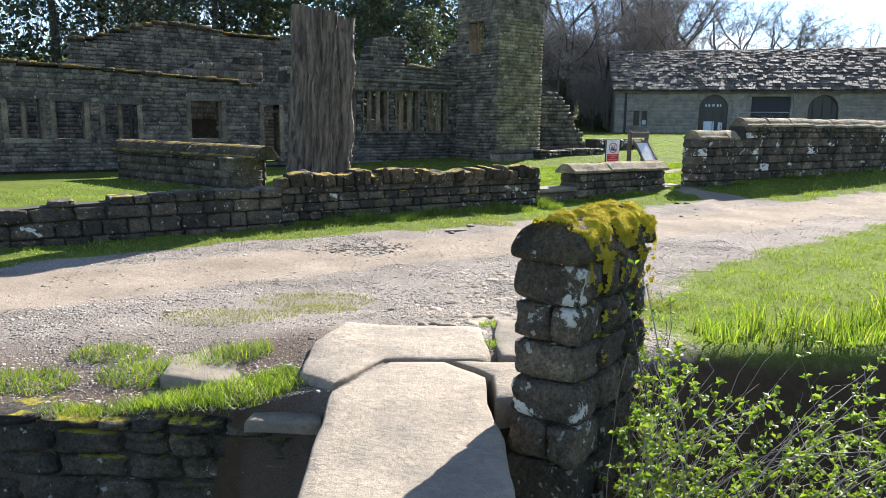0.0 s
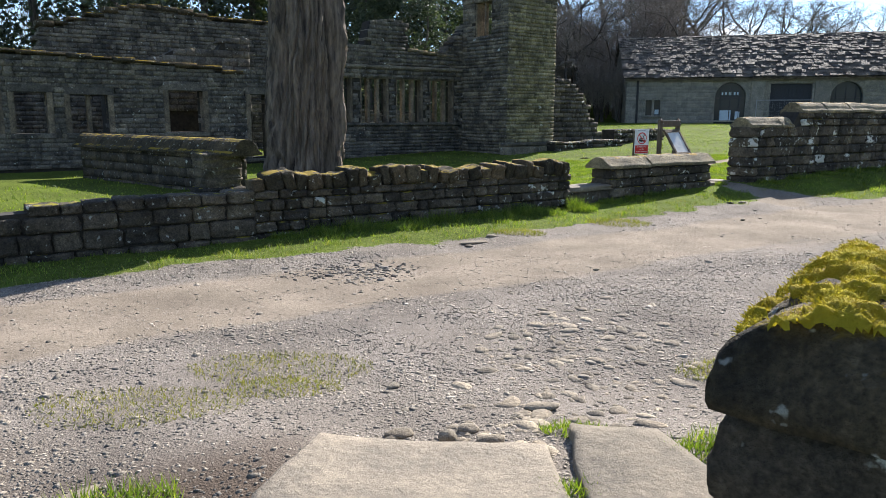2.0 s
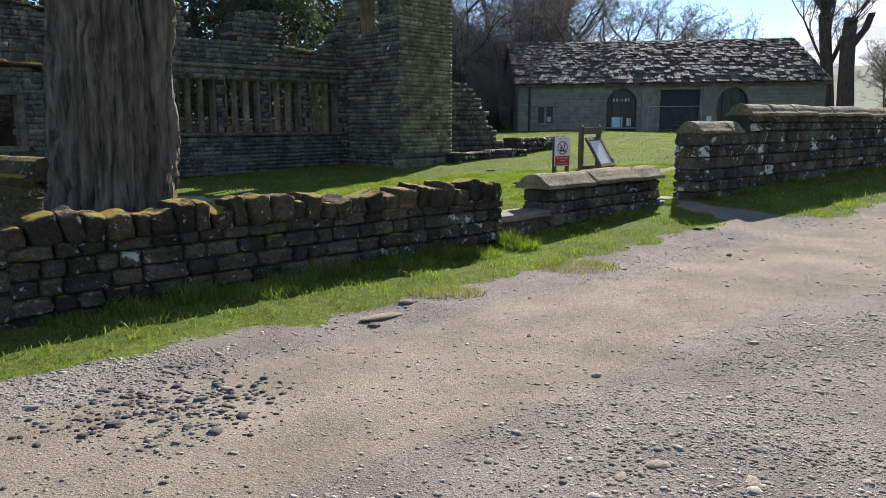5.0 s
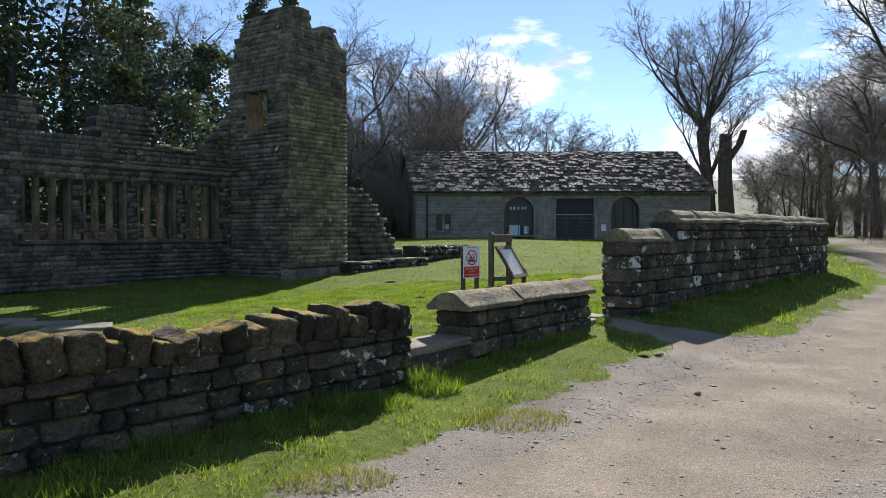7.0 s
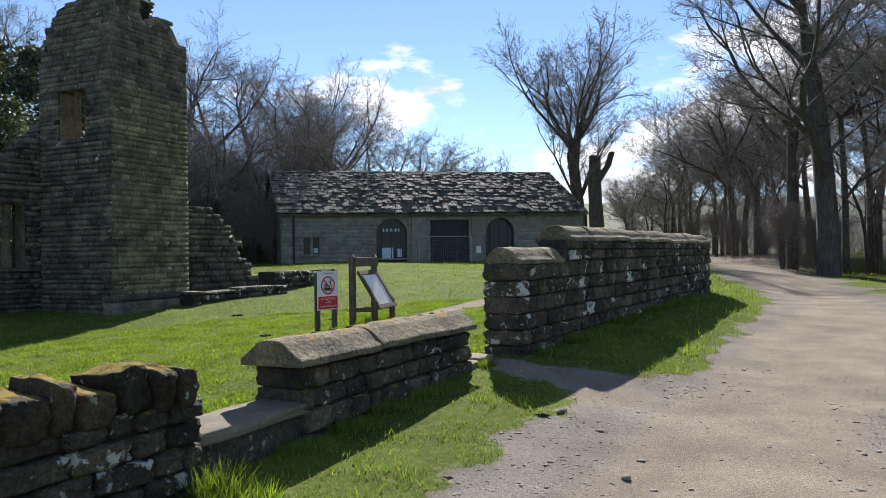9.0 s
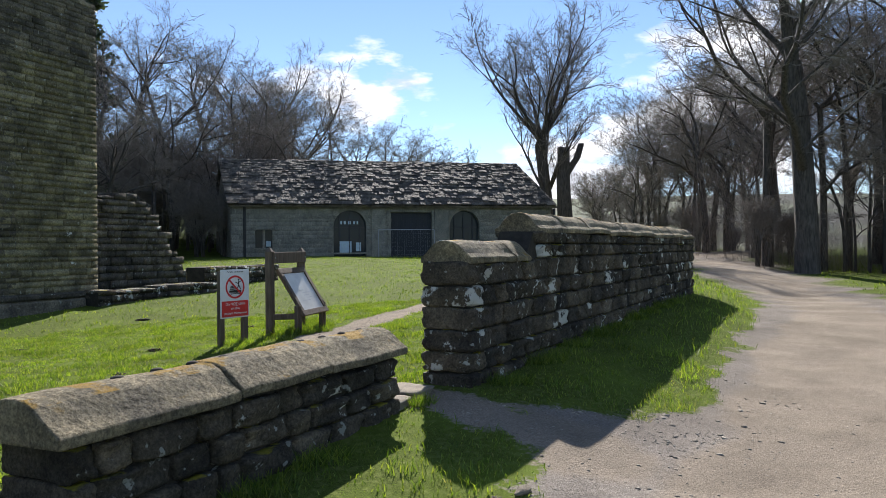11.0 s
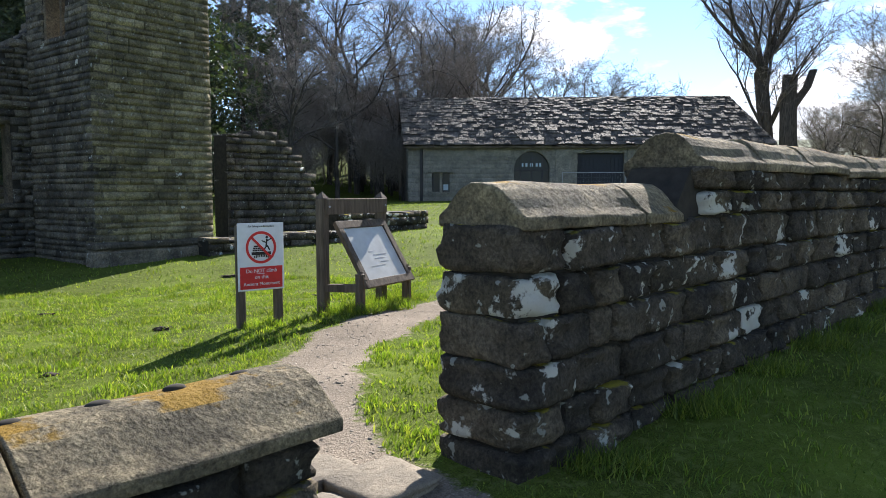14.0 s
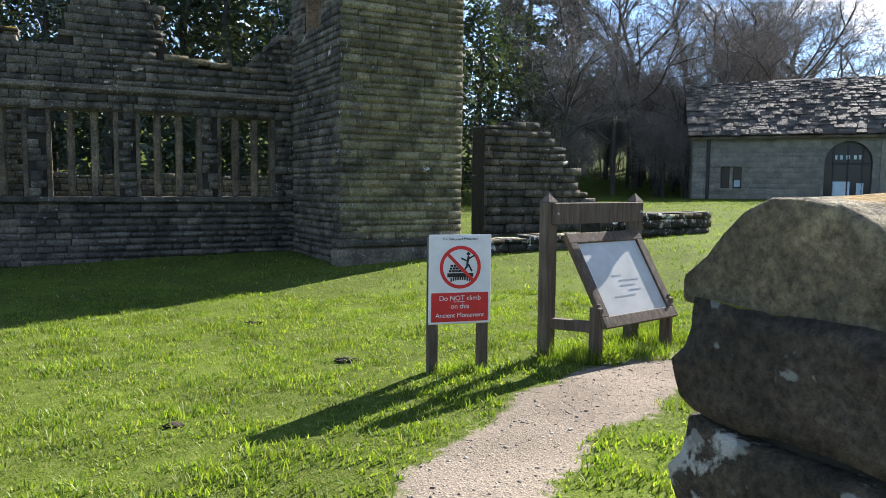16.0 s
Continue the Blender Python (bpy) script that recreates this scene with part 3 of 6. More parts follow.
def core(parent, m, start, length, foot, top, thick, front=0.05, holes=(), step=0.25, name="wall_core", material=None):
    """The mortar heart of a wall, a little behind the faces of its stones, with the openings through it."""
    cuts = sorted({start, start + length, *[v for h in holes for v in h[:2] if start < v < start + length], *np.arange(start, start + length, step)})
    verts, faces = [], []

    def add(x0, x1, z0, z1, za, zb):
        i = len(verts)
        y0, y1 = front, front + thick
        verts.extend(m @ Vector(v) for v in ((x0, y0, z0), (x1, y0, z1), (x1, y1, z1), (x0, y1, z0), (x0, y0, za), (x1, y0, zb), (x1, y1, zb), (x0, y1, za)))
        faces.extend(tuple(i + k for k in f) for f in ((0, 3, 2, 1), (4, 5, 6, 7), (0, 1, 5, 4), (1, 2, 6, 5), (2, 3, 7, 6), (3, 0, 4, 7)))

    for x0, x1 in zip(cuts, cuts[1:]):
        if x1 - x0 < 1e-4:
            continue
        c = (x0 + x1) / 2
        gaps = sorted((h[2], h[3]) for h in holes if h[0] - 1e-4 <= c <= h[1] + 1e-4)
        z = foot(c)
        ta, tb = top(x0) - 0.06, top(x1) - 0.06
        for g0, g1 in gaps:
            if g0 > z:
                add(x0, x1, z, z, g0, g0)
            z = max(z, g1)
        if min(ta, tb) > z:
            add(x0, x1, z, z, ta, tb)
    return mesh_ob(name, verts, faces, material or M_CORE, parent)


def profile(*pts):
    xs, zs = [p[0] for p in pts], [p[1] for p in pts]
    return lambda x: float(np.interp(x, xs, zs))


def ragged(f, amount, seed, step=0.45):
    """A broken top edge: the height changes stone by stone."""
    def g(x):
        k = math.floor(x / step)
        r = random.Random(seed * 1000 + k)
        return f(x) + r.uniform(-amount, amount * 0.5)
    return g


def flat(z):
    return lambda x: z


# ---------- boundary walls along the track ----------
def saddle_cope(m, x0, x1, z, width, rise, seed, material=None, name="coping_stone", parent=None):
    """A long coping stone with a rounded back and flared eaves; its profile runs across y about the wall's middle."""
    rng = random.Random(seed)
    half = width / 2
    arc = [(1.0, 0.0), (1.0, 0.055), (0.90, 0.075), (0.78, 0.10), (0.64, rise * 0.64), (0.46, rise * 0.84), (0.24, rise * 0.97), (0.0, rise)]
    prof = [(-half * p, q) for p, q in arc] + [(half * p, q) for p, q in arc[-2::-1]]
    n = max(4, int((x1 - x0) / 0.12))
    verts, faces = [], []
    k = len(prof)
    for i in range(n + 1):
        x = x0 + (x1 - x0) * i / n
        for (py, pz) in prof:
            d = noise.noise_vector(Vector((x * 3.1, py * 4, seed * 3.7))) * 0.016
            verts.append(m @ Vector((x + d.x * (0 < i < n), py + d.y, z + pz + d.z)))
    for i in range(n):
        for j in range(k - 1):
            a = i * k + j
            faces.append((a, a + 1, a + k + 1, a + k))
        faces.append((i * k + k - 1, i * k, (i + 1) * k, (i + 1) * k + k - 1))
    faces.append(tuple(range(k - 1, -1, -1)))
    faces.append(tuple(n * k + j for j in range(k)))
    ob = mesh_ob(name, verts, faces, material or M_COPE, parent, smooth_shade=False)
    bv = ob.modifiers.new("worn", "BEVEL")
    bv.width, bv.segments, bv.limit_method, bv.angle_limit = 0.012, 2, "ANGLE", radians(40)
    return ob


def low_wall():
    a, b = (-2.72, 12.2), (2.05, 15.36)
    m, n = frame_of(a, b)
    w = thing("low_wall", (*a, 0), "low dry-stone wall of sooty gritstone with rough mossy cope stones", "wall", kind="structure")
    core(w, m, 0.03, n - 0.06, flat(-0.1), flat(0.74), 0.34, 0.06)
    masonry(w, m, n, flat(-0.06), flat(0.66), 0.44, 0.165, 0.30, M_WALL, 11, fine=True, alt=M_WHITE, alt_share=0.25, both=True, proud=0.03, key=(2, 15, 0.5))
    rng = random.Random(4)
    x = 0.0
    while x < n - 0.08:
        wd = rng.uniform(0.13, 0.29)
        h = rng.uniform(0.16, 0.29)
        wd = min(wd, n - x)
        q = m @ Matrix.Translation((x + wd / 2, 0.21, 0.65 + h / 2)) @ Matrix.Rotation(rng.uniform(-0.26, 0.14), 4, "Y") @ Matrix.Rotation(rng.uniform(-0.09, 0.09), 4, "X") @ Matrix.Rotation(rng.uniform(-0.08, 0.08), 4, "Z")
        put_stone(w, rng, M_COPE_W, True, q @ Matrix.Diagonal((wd * 0.98, rng.uniform(0.42, 0.52), h, 1)), "cope_stone")
        x += wd
    return w


def short_wall():
    a, b = (2.92, 16.124), (5.44, 17.94)
    m, n = frame_of(a, b)
    w = thing("short_wall", (*a, 0), "short gritstone wall with three rounded saddleback coping stones", "wall", kind="structure")
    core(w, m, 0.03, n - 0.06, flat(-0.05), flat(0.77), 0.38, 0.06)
    masonry(w, m, n, flat(0.0), flat(0.70), 0.50, 0.18, 0.34, M_WALL, 21, fine=True, alt=M_WHITE, alt_share=0.1, both=True, proud=0.035)
    mm = m @ Matrix.Translation((0, 0.25, 0))
    for k, (x0, x1, dz) in enumerate(((-0.10, 1.10, 0.0), (1.115, 2.05, 0.012), (2.065, n + 0.06, 0.0))):
        saddle_cope(mm, x0, x1, 0.70 + dz, 0.62, 0.215, 31 + k, M_COPE, parent=w)
    # sockets of a lost railing along the ridge
    rng = random.Random(6)
    for k in range(10):
        x = 0.5 + k * 0.27
        bm = bmesh.new()
        bmesh.ops.create_uvsphere(bm, u_segments=10, v_segments=6, radius=1.0, matrix=mm @ Matrix.Translation((x, 0.02, 0.912)) @ Matrix.Diagonal((0.045, 0.026, 0.016, 1)))
        part("socket", bm, M_CORE, w, "dark railing socket", True)
    return w


def tall_wall():
    a, b = (6.36, 18.28), (16.9, 25.05)
    m, n = frame_of(a, b)
    w = thing("tall_wall", (*a, 0), "tall sooty gritstone wall with white lichen and saddleback coping", "wall", kind="structure")
    step = 1.78
    top = lambda x: 1.44 if x < step else 1.76
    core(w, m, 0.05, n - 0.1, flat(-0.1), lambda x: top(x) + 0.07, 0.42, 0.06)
    masonry(w, m, n, flat(0.0), top, 0.54, 0.205, 0.36, M_WALL, 41, fine=True, alt=M_WHITE, alt_share=0.3, both=True, proud=0.035, limit=300, key=(6, 18.3, 0.8), rest=M_WALL, joint=0.006,
            special=(((6.2, 18.5, 1.15), M_LICH), ((6.62, 18.45, 1.1), M_LICH), ((7.6, 19.1, 1.2), M_LICH), ((8.6, 19.8, 0.8), M_LICH), ((8.2, 19.5, 1.4), M_LICH), ((6.9, 18.65, 1.3), M_WHITE)))
    mm = m @ Matrix.Translation((0, 0.27, 0))
    saddle_cope(mm, 0.03, 1.10, 1.44, 0.57, 0.225, 51, M_COPE, parent=w)
    saddle_cope(mm, 1.115, step - 0.20, 1.44, 0.57, 0.225, 52, M_COPE, parent=w)
    x, k = step + 0.06, 0
    while x < n:
        x1 = min(x + 1.02, n + 0.06)
        saddle_cope(mm, x, x1 - 0.012, 1.76 + 0.01 * (k % 3), 0.60, 0.24, 60 + k, M_COPE, parent=w)
        x, k = x1, k + 1
    return w


def stile():
    """The low step stone in the gap between the two walls."""
    s = thing("step_stone", (2.4, 15.9, 0.0), "low worn stone step filling a gap in the wall", "step", kind="structure")
    m, n = frame_of((2.02, 15.5), (2.98, 16.195))
    rng = random.Random(9)
    put_stone(s, rng, M_WALL, True, m @ Matrix.Translation((n / 2, 0.22, 0.19)) @ Matrix.Diagonal((n, 0.42, 0.3, 1)))
    put_stone(s, rng, M_SLAB, True, m @ Matrix.Translation((n / 2, 0.20, 0.37)) @ Matrix.Diagonal((n * 1.02, 0.5, 0.10, 1)), "tread")
    return s


def sill_stones():
    m, n = frame_of((5.35, 17.72), (6.1, 18.25))
    rng = random.Random(19)
    t = thing("threshold_stone", (5.7, 18.3, 0.2), "flat worn threshold stones in a wall gap", "paving", kind="structure")
    for x, y, sx, sy in ((0.25, 0.30, 0.5, 0.34), (0.72, 0.34, 0.42, 0.40), (0.45, 0.68, 0.62, 0.30)):
        c = m @ Vector((x, y, 0))
        put_stone(t, rng, M_SLAB, True, Matrix.Translation((c.x, c.y, float(land(c.x, c.y)) + 0.015)) @ Matrix.Rotation(0.6 + rng.uniform(-0.1, 0.1), 4, "Z") @ Matrix.Diagonal((sx, sy, 0.09, 1)))
    return t


low_wall(), short_wall(), tall_wall(), stile(), sill_stones()


def side_walls():
    """The retaining wall, the corner pier and the rounded mossy wall that leads off towards the ruins."""
    a, b = (-10.5, 7.1), (-2.70, 12.22)
    m, n = frame_of(a, b)
    w = thing("retaining_wall", (*a, 0), "low shaded gritstone retaining wall below a lawn", "wall", kind="structure")
    top = profile((0, 0.42), (3, 0.46), (6, 0.60), (9, 0.70))
    core(w, m, 0, n, flat(-0.15), top, 0.3, 0.06)
    masonry(w, m, n, flat(-0.1), ragged(top, 0.05, 3), 0.4, 0.19, 0.42, M_WALL, 71, fine=True, both=True, limit=140, key=(-3, 12, 0.4))
    # corner pier
    p = thing("corner_pier", (-4.7, 17.6, 0), "gritstone corner pier with a rounded mossy capstone", "pier", kind="structure")
    mp, _ = frame_of((-5.15, 17.25), (-4.3, 17.85))
    rng = random.Random(8)
    for k, z in enumerate((0.10, 0.30, 0.50, 0.70, 0.82)):
        hgt = 0.24 if k < 4 else 0.2
        grow = 0.12 if k == 0 else 0.0
        put_stone(p, rng, M_WALL, True, mp @ Matrix.Translation((0.48, 0.30 - grow / 2, z)) @ Matrix.Diagonal((0.82 + grow, 0.8 + grow, hgt, 1)))
    # rounded wall
    m2, n2 = frame_of((-4.35, 17.9), (-9.2, 21.9))
    r = thing("rounded_wall", (-4.35, 17.9, 0), "wall with a rounded mossy coping leading to the ruins", "wall", kind="structure")
    core(r, m2, 0, n2, flat(-0.1), flat(0.92), 0.5, 0.05)
    masonry(r, m2, n2, flat(-0.05), flat(0.86), 0.6, 0.2, 0.4, M_WALL, 73, fine=False, both=True, limit=120)
    mm = m2 @ Matrix.Translation((0, 0.3, 0))
    x, k = -0.45, 0
    while x < n2:
        saddle_cope(mm, x, x + 0.33, 0.86 + 0.004 * (k % 2), 0.78, 0.34, 80 + k, M_COPE_W, parent=r, name="cope_stone")
        x, k = x + 0.335, k + 1


side_walls()


# ---------- the ruins ----------
RO = (0.45, 31.8)                                    # where the range meets the tower
RM = Matrix.Translation((RO[0], RO[1], 0)) @ Matrix.Rotation(math.atan2(U.y, U.x), 4, "Z")


def opening_dressing(parent, m, x0, x1, z0, z1, front, depth, w=0.16, sill=True):
    """Dressed jambs, head and sill round an opening."""
    for xx in (x0 - w / 2, x1 + w / 2):
        part("jamb", box(m @ Matrix.Translation((xx, front + depth / 2, (z0 + z1) / 2)), (w, depth, z1 - z0), 0.015), M_MULL, parent)
    part("head", box(m @ Matrix.Translation(((x0 + x1) / 2, front + depth / 2, z1 + 0.11)), (x1 - x0 + 2 * w, depth, 0.22), 0.015), M_RUIN, parent)
    if sill:
        part("sill", box(m @ Matrix.Translation(((x0 + x1) / 2, front + depth / 2, z0 - 0.07)), (x1 - x0 + 2 * w, depth + 0.06, 0.14), 0.015), M_RUIN, parent)


def range_front():
    w = thing("ruined_range", (*RO, 0), "roofless ruined stone range with a row of mullioned windows", "ruin", kind="structure")
    bays = [(-5.95, -4.75), (-4.45, -3.25), (-2.95, -1.75), (-1.45, -0.30)]
    holes = [(a, b, 1.42, 3.02) for a, b in bays] + [(-8.55, -7.95, 0.3, 2.35), (-11.15, -10.1, 1.15, 2.42), (-13.9, -12.9, 1.15, 2.25), (-15.3, -14.5, 1.15, 2.3),
             (-16.6, -15.75, 1.15, 2.35), (-18.0, -17.0, 1.15, 2.35)]
    top = profile((-27, 3.6), (-17, 3.45), (-13.4, 3.3), (-9.2, 3.1), (-9.1, 3.0), (-8.8, 3.15), (-7.6, 3.25), (-7.55, 4.9), (-5.5, 4.95), (-5.45, 4.2), (-4.05, 4.2), (-4.0, 5.08),
                  (-2.52, 5.1), (-2.47, 4.05), (-0.9, 3.9), (-0.55, 4.3), (0.1, 5.0), (0.4, 5.3))
    rt = ragged(top, 0.06, 9)
    core(w, RM, -27, 27.4, flat(0.0), top, 0.55, 0.06, holes)
    masonry(w, RM, 27.4, flat(0.15), rt, 0.62, 0.14, 0.31, M_RUIN, 91, holes=holes, start=-27, limit=300, key=(0.4, 31, 2), rest=M_RUIN_I, both=True, proud=0.01, joint=0.004)
    part("string_course", box(RM @ Matrix.Translation((-3.6, 0.02, 3.42)), (7.4, 0.2, 0.12), 0.03), M_RUIN, w)
    part("sill_course", box(RM @ Matrix.Translation((-3.1, 0.05, 1.37)), (6.2, 0.3, 0.1), 0.02), M_RUIN, w)
    for a, b in bays:
        for k in (1, 2):
            x = a + (b - a) * k / 3
            bm = bmesh.new()
            boxed(bm, RM @ Matrix.Translation((x, 0.26, 2.22)), (0.13, 0.22, 1.62), 0.035)
            part("mullion", bm, M_MULL, w, "slender weathered sandstone mullion")
        for xx in (a + 0.03, b - 0.03):
            part("jamb", box(RM @ Matrix.Translation((xx, 0.22, 2.22)), (0.1, 0.3, 1.62), 0.02), M_MULL, w)
        part("head", box(RM @ Matrix.Translation(((a + b) / 2, 0.2, 3.08)), (b - a + 0.2, 0.32, 0.16), 0.02), M_RUIN, w)
    for h in holes[4:]:
        opening_dressing(w, RM, h[0], h[1], h[2], h[3], -0.02, 0.4, sill=h[2] > 0.5)
    for a, b in ((-13.9, -12.9), (-16.6, -15.75), (-18.0, -17.0)):
        part("mullion", box(RM @ Matrix.Translation(((a + b) / 2, 0.22, 1.72)), (0.13, 0.2, 1.15), 0.03), M_MULL, w)
    # turf and moss along the wall heads
    caps = random.Random(23)
    x = -26.9
    while x < -9.2:
        wd = caps.uniform(0.4, 0.8)
        put_stone(w, caps, M_COPE_W, False, RM @ Matrix.Translation((x + wd / 2, 0.3, top(x + wd / 2) + 0.03)) @ Matrix.Diagonal((wd, 0.72, caps.uniform(0.08, 0.16), 1)), "capstone")
        x += wd
    # pale capping stones on the broken parapet
    rng = random.Random(3)
    for x in np.arange(-2.4, -0.9, 0.42):
        put_stone(w, rng, M_COPE, False, RM @ Matrix.Translation((x + 0.2, 0.28, top(x + 0.2) + 0.05)) @ Matrix.Diagonal((0.44, 0.6, 0.12, 1)), "capstone")
    return w


def back_walls():
    w = thing("ruined_back_wall", (-6, 36, 0), "broken inner walls of the ruin behind its front", "ruin", kind="structure")
    m = RM @ Matrix.Translation((0, 6.2, 0))
    top = profile((-22, 2.6), (-14.0, 2.8), (-13.9, 4.85), (-13.3, 4.75), (-12.9, 4.95), (-12.3, 5.1), (-11.2, 5.5), (-10.3, 5.66), (-9, 5.6), (-7.7, 5.42), (-5.2, 5.4), (-5.1, 1.95), (3, 1.9))
    core(w, m, -22, 25, flat(0), top, 0.6, 0.05)
    masonry(w, m, 25, flat(0.2), ragged(top, 0.08, 5), 0.7, 0.15, 0.33, M_RUIN_I, 95, start=-22, limit=0, both=True)
    caps = random.Random(24)
    x = -13.9
    while x < -5.3:
        wd = caps.uniform(0.35, 0.7)
        put_stone(w, caps, M_COPE_W, False, m @ Matrix.Translation((x + wd / 2, 0.35, top(x + wd / 2) + 0.04)) @ Matrix.Diagonal((wd, 0.8, caps.uniform(0.10, 0.22), 1)), "capstone")
        x += wd
    # a stub between the two, higher by the doorway
    m2 = RM @ Matrix.Translation((0, 2.2, 0))
    t2 = profile((-12.6, 2.6), (-11.3, 3.35), (-10.3, 3.9), (-9.0, 3.95), (-8.75, 3.9), (-8.7, 4.25), (-7.7, 4.4))
    core(w, m2, -12.6, 4.9, flat(0), t2, 0.5, 0.05)
    masonry(w, m2, 4.9, flat(1.8), ragged(t2, 0.06, 8), 0.6, 0.24, 0.45, M_RUIN_I, 96, start=-12.6, limit=0, both=True)
    return w


TC = Vector((2.10, 29.80, 0))                          # front corner of the tower
TR = Vector((4.08, 31.40, 0))                          # its far corner on the front


def tower():
    w = thing("ruined_tower", TC, "tall ruined stone stair tower with a small mullioned window", "tower", kind="structure")
    m, n = frame_of(TC, TR)
    topf = profile((0, 8.1), (0.25, 8.25), (0.9, 8.2), (1.0, 7.75), (1.35, 7.7), (1.55, 8.0), (2.0, 7.9), (2.2, 7.5), (2.6, 7.3))
    core(w, m, 0.05, n - 0.1, flat(0), topf, 0.5, 0.022, material=M_MORTAR)
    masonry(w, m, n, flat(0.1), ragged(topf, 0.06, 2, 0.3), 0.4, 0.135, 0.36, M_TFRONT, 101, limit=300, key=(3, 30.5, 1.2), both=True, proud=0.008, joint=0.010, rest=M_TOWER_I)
    for z, hh, d in ((0.28, 0.5, 0.10), (0.62, 0.14, 0.06)):
        part("plinth", box(m @ Matrix.Translation((n / 2, 0.1, z)), (n + 0.16, 0.36, hh), 0.04), M_TOWER, w)
    # left face, from the front corner back to the range
    e = Vector((RO[0] + 0.05, RO[1], 0))
    m2, n2 = frame_of(e, TC)
    top2 = profile((0, 6.5), (0.3, 7.4), (0.7, 8.0), (1.4, 8.15), (n2, 8.2))
    slit = (0.72, 1.66, 4.62, 5.85)
    core(w, m2, 0.0, n2 - 0.06, flat(0), top2, 0.5, 0.03, [slit], name="side_core")
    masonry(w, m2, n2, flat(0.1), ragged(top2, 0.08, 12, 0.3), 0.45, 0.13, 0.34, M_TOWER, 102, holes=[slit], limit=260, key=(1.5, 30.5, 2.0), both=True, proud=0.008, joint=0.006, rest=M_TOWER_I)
    part("mullion", box(m2 @ Matrix.Translation((1.12, 0.25, 5.23)), (0.09, 0.14, 1.24), 0.02), M_MULL, w, "pale stone window mullion")
    for xx in (0.74, 1.64):
        part("jamb", box(m2 @ Matrix.Translation((xx, 0.25, 5.23)), (0.07, 0.42, 1.24), 0.02), M_MULL, w)
    part("sill", box(m2 @ Matrix.Translation((1.19, 0.25, 4.58)), (1.1, 0.46, 0.1), 0.02), M_MULL, w)
    part("head", box(m2 @ Matrix.Translation((1.19, 0.25, 5.93)), (1.1, 0.46, 0.14), 0.02), M_TOWER, w)
    # far right side of the shaft
    m3, n3 = frame_of(TR, TR + V * 2.4)
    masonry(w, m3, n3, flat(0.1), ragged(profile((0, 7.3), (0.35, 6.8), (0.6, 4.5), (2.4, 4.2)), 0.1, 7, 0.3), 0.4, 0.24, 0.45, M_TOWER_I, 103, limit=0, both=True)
    return w


def stub_walls():
    """The broken wall beyond the tower and the low footings in front of it."""
    w = thing("broken_wall", (6, 35, 0), "broken end of a ruined rubble wall", "ruin", kind="structure")
    m, n = frame_of((4.2, 35.2), (7.6, 37.6))
    t = profile((0, 3.2), (1.3, 3.3), (1.9, 3.0), (2.5, 2.4), (3.0, 1.6), (3.5, 1.0), (4.2, 0.7))
    core(w, m, 0, n, flat(0), t, 0.6, 0.06)
    masonry(w, m, n, flat(0.1), ragged(t, 0.08, 4), 0.7, 0.2, 0.38, M_RUIN, 111, limit=200, both=True, proud=0.04)
    f = thing("stone_footing", (5, 32, 0), "low stone footings with pale lichen on the lawn", "ruin", kind="structure")
    for k, (a, b, z0, z1, th) in enumerate((((4.05, 30.6), (7.0, 32.2), 0.0, 0.72, 0.6), ((6.9, 33.2), (9.6, 35.4), 0.0, 1.18, 0.7), ((3.9, 31.1), (4.5, 31.5), 0.0, 0.72, 0.4))):
        mm, nn = frame_of(a, b)
        core(f, mm, 0, nn, flat(0), flat(z1), th - 0.1, 0.05)
        masonry(f, mm, nn, flat(0.05), ragged(flat(z1), 0.09, 20 + k), th, 0.19, 0.4, M_WHITE, 120 + k, limit=60, both=True, proud=0.04)
    return f


range_front(), back_walls(), tower(), stub_walls()


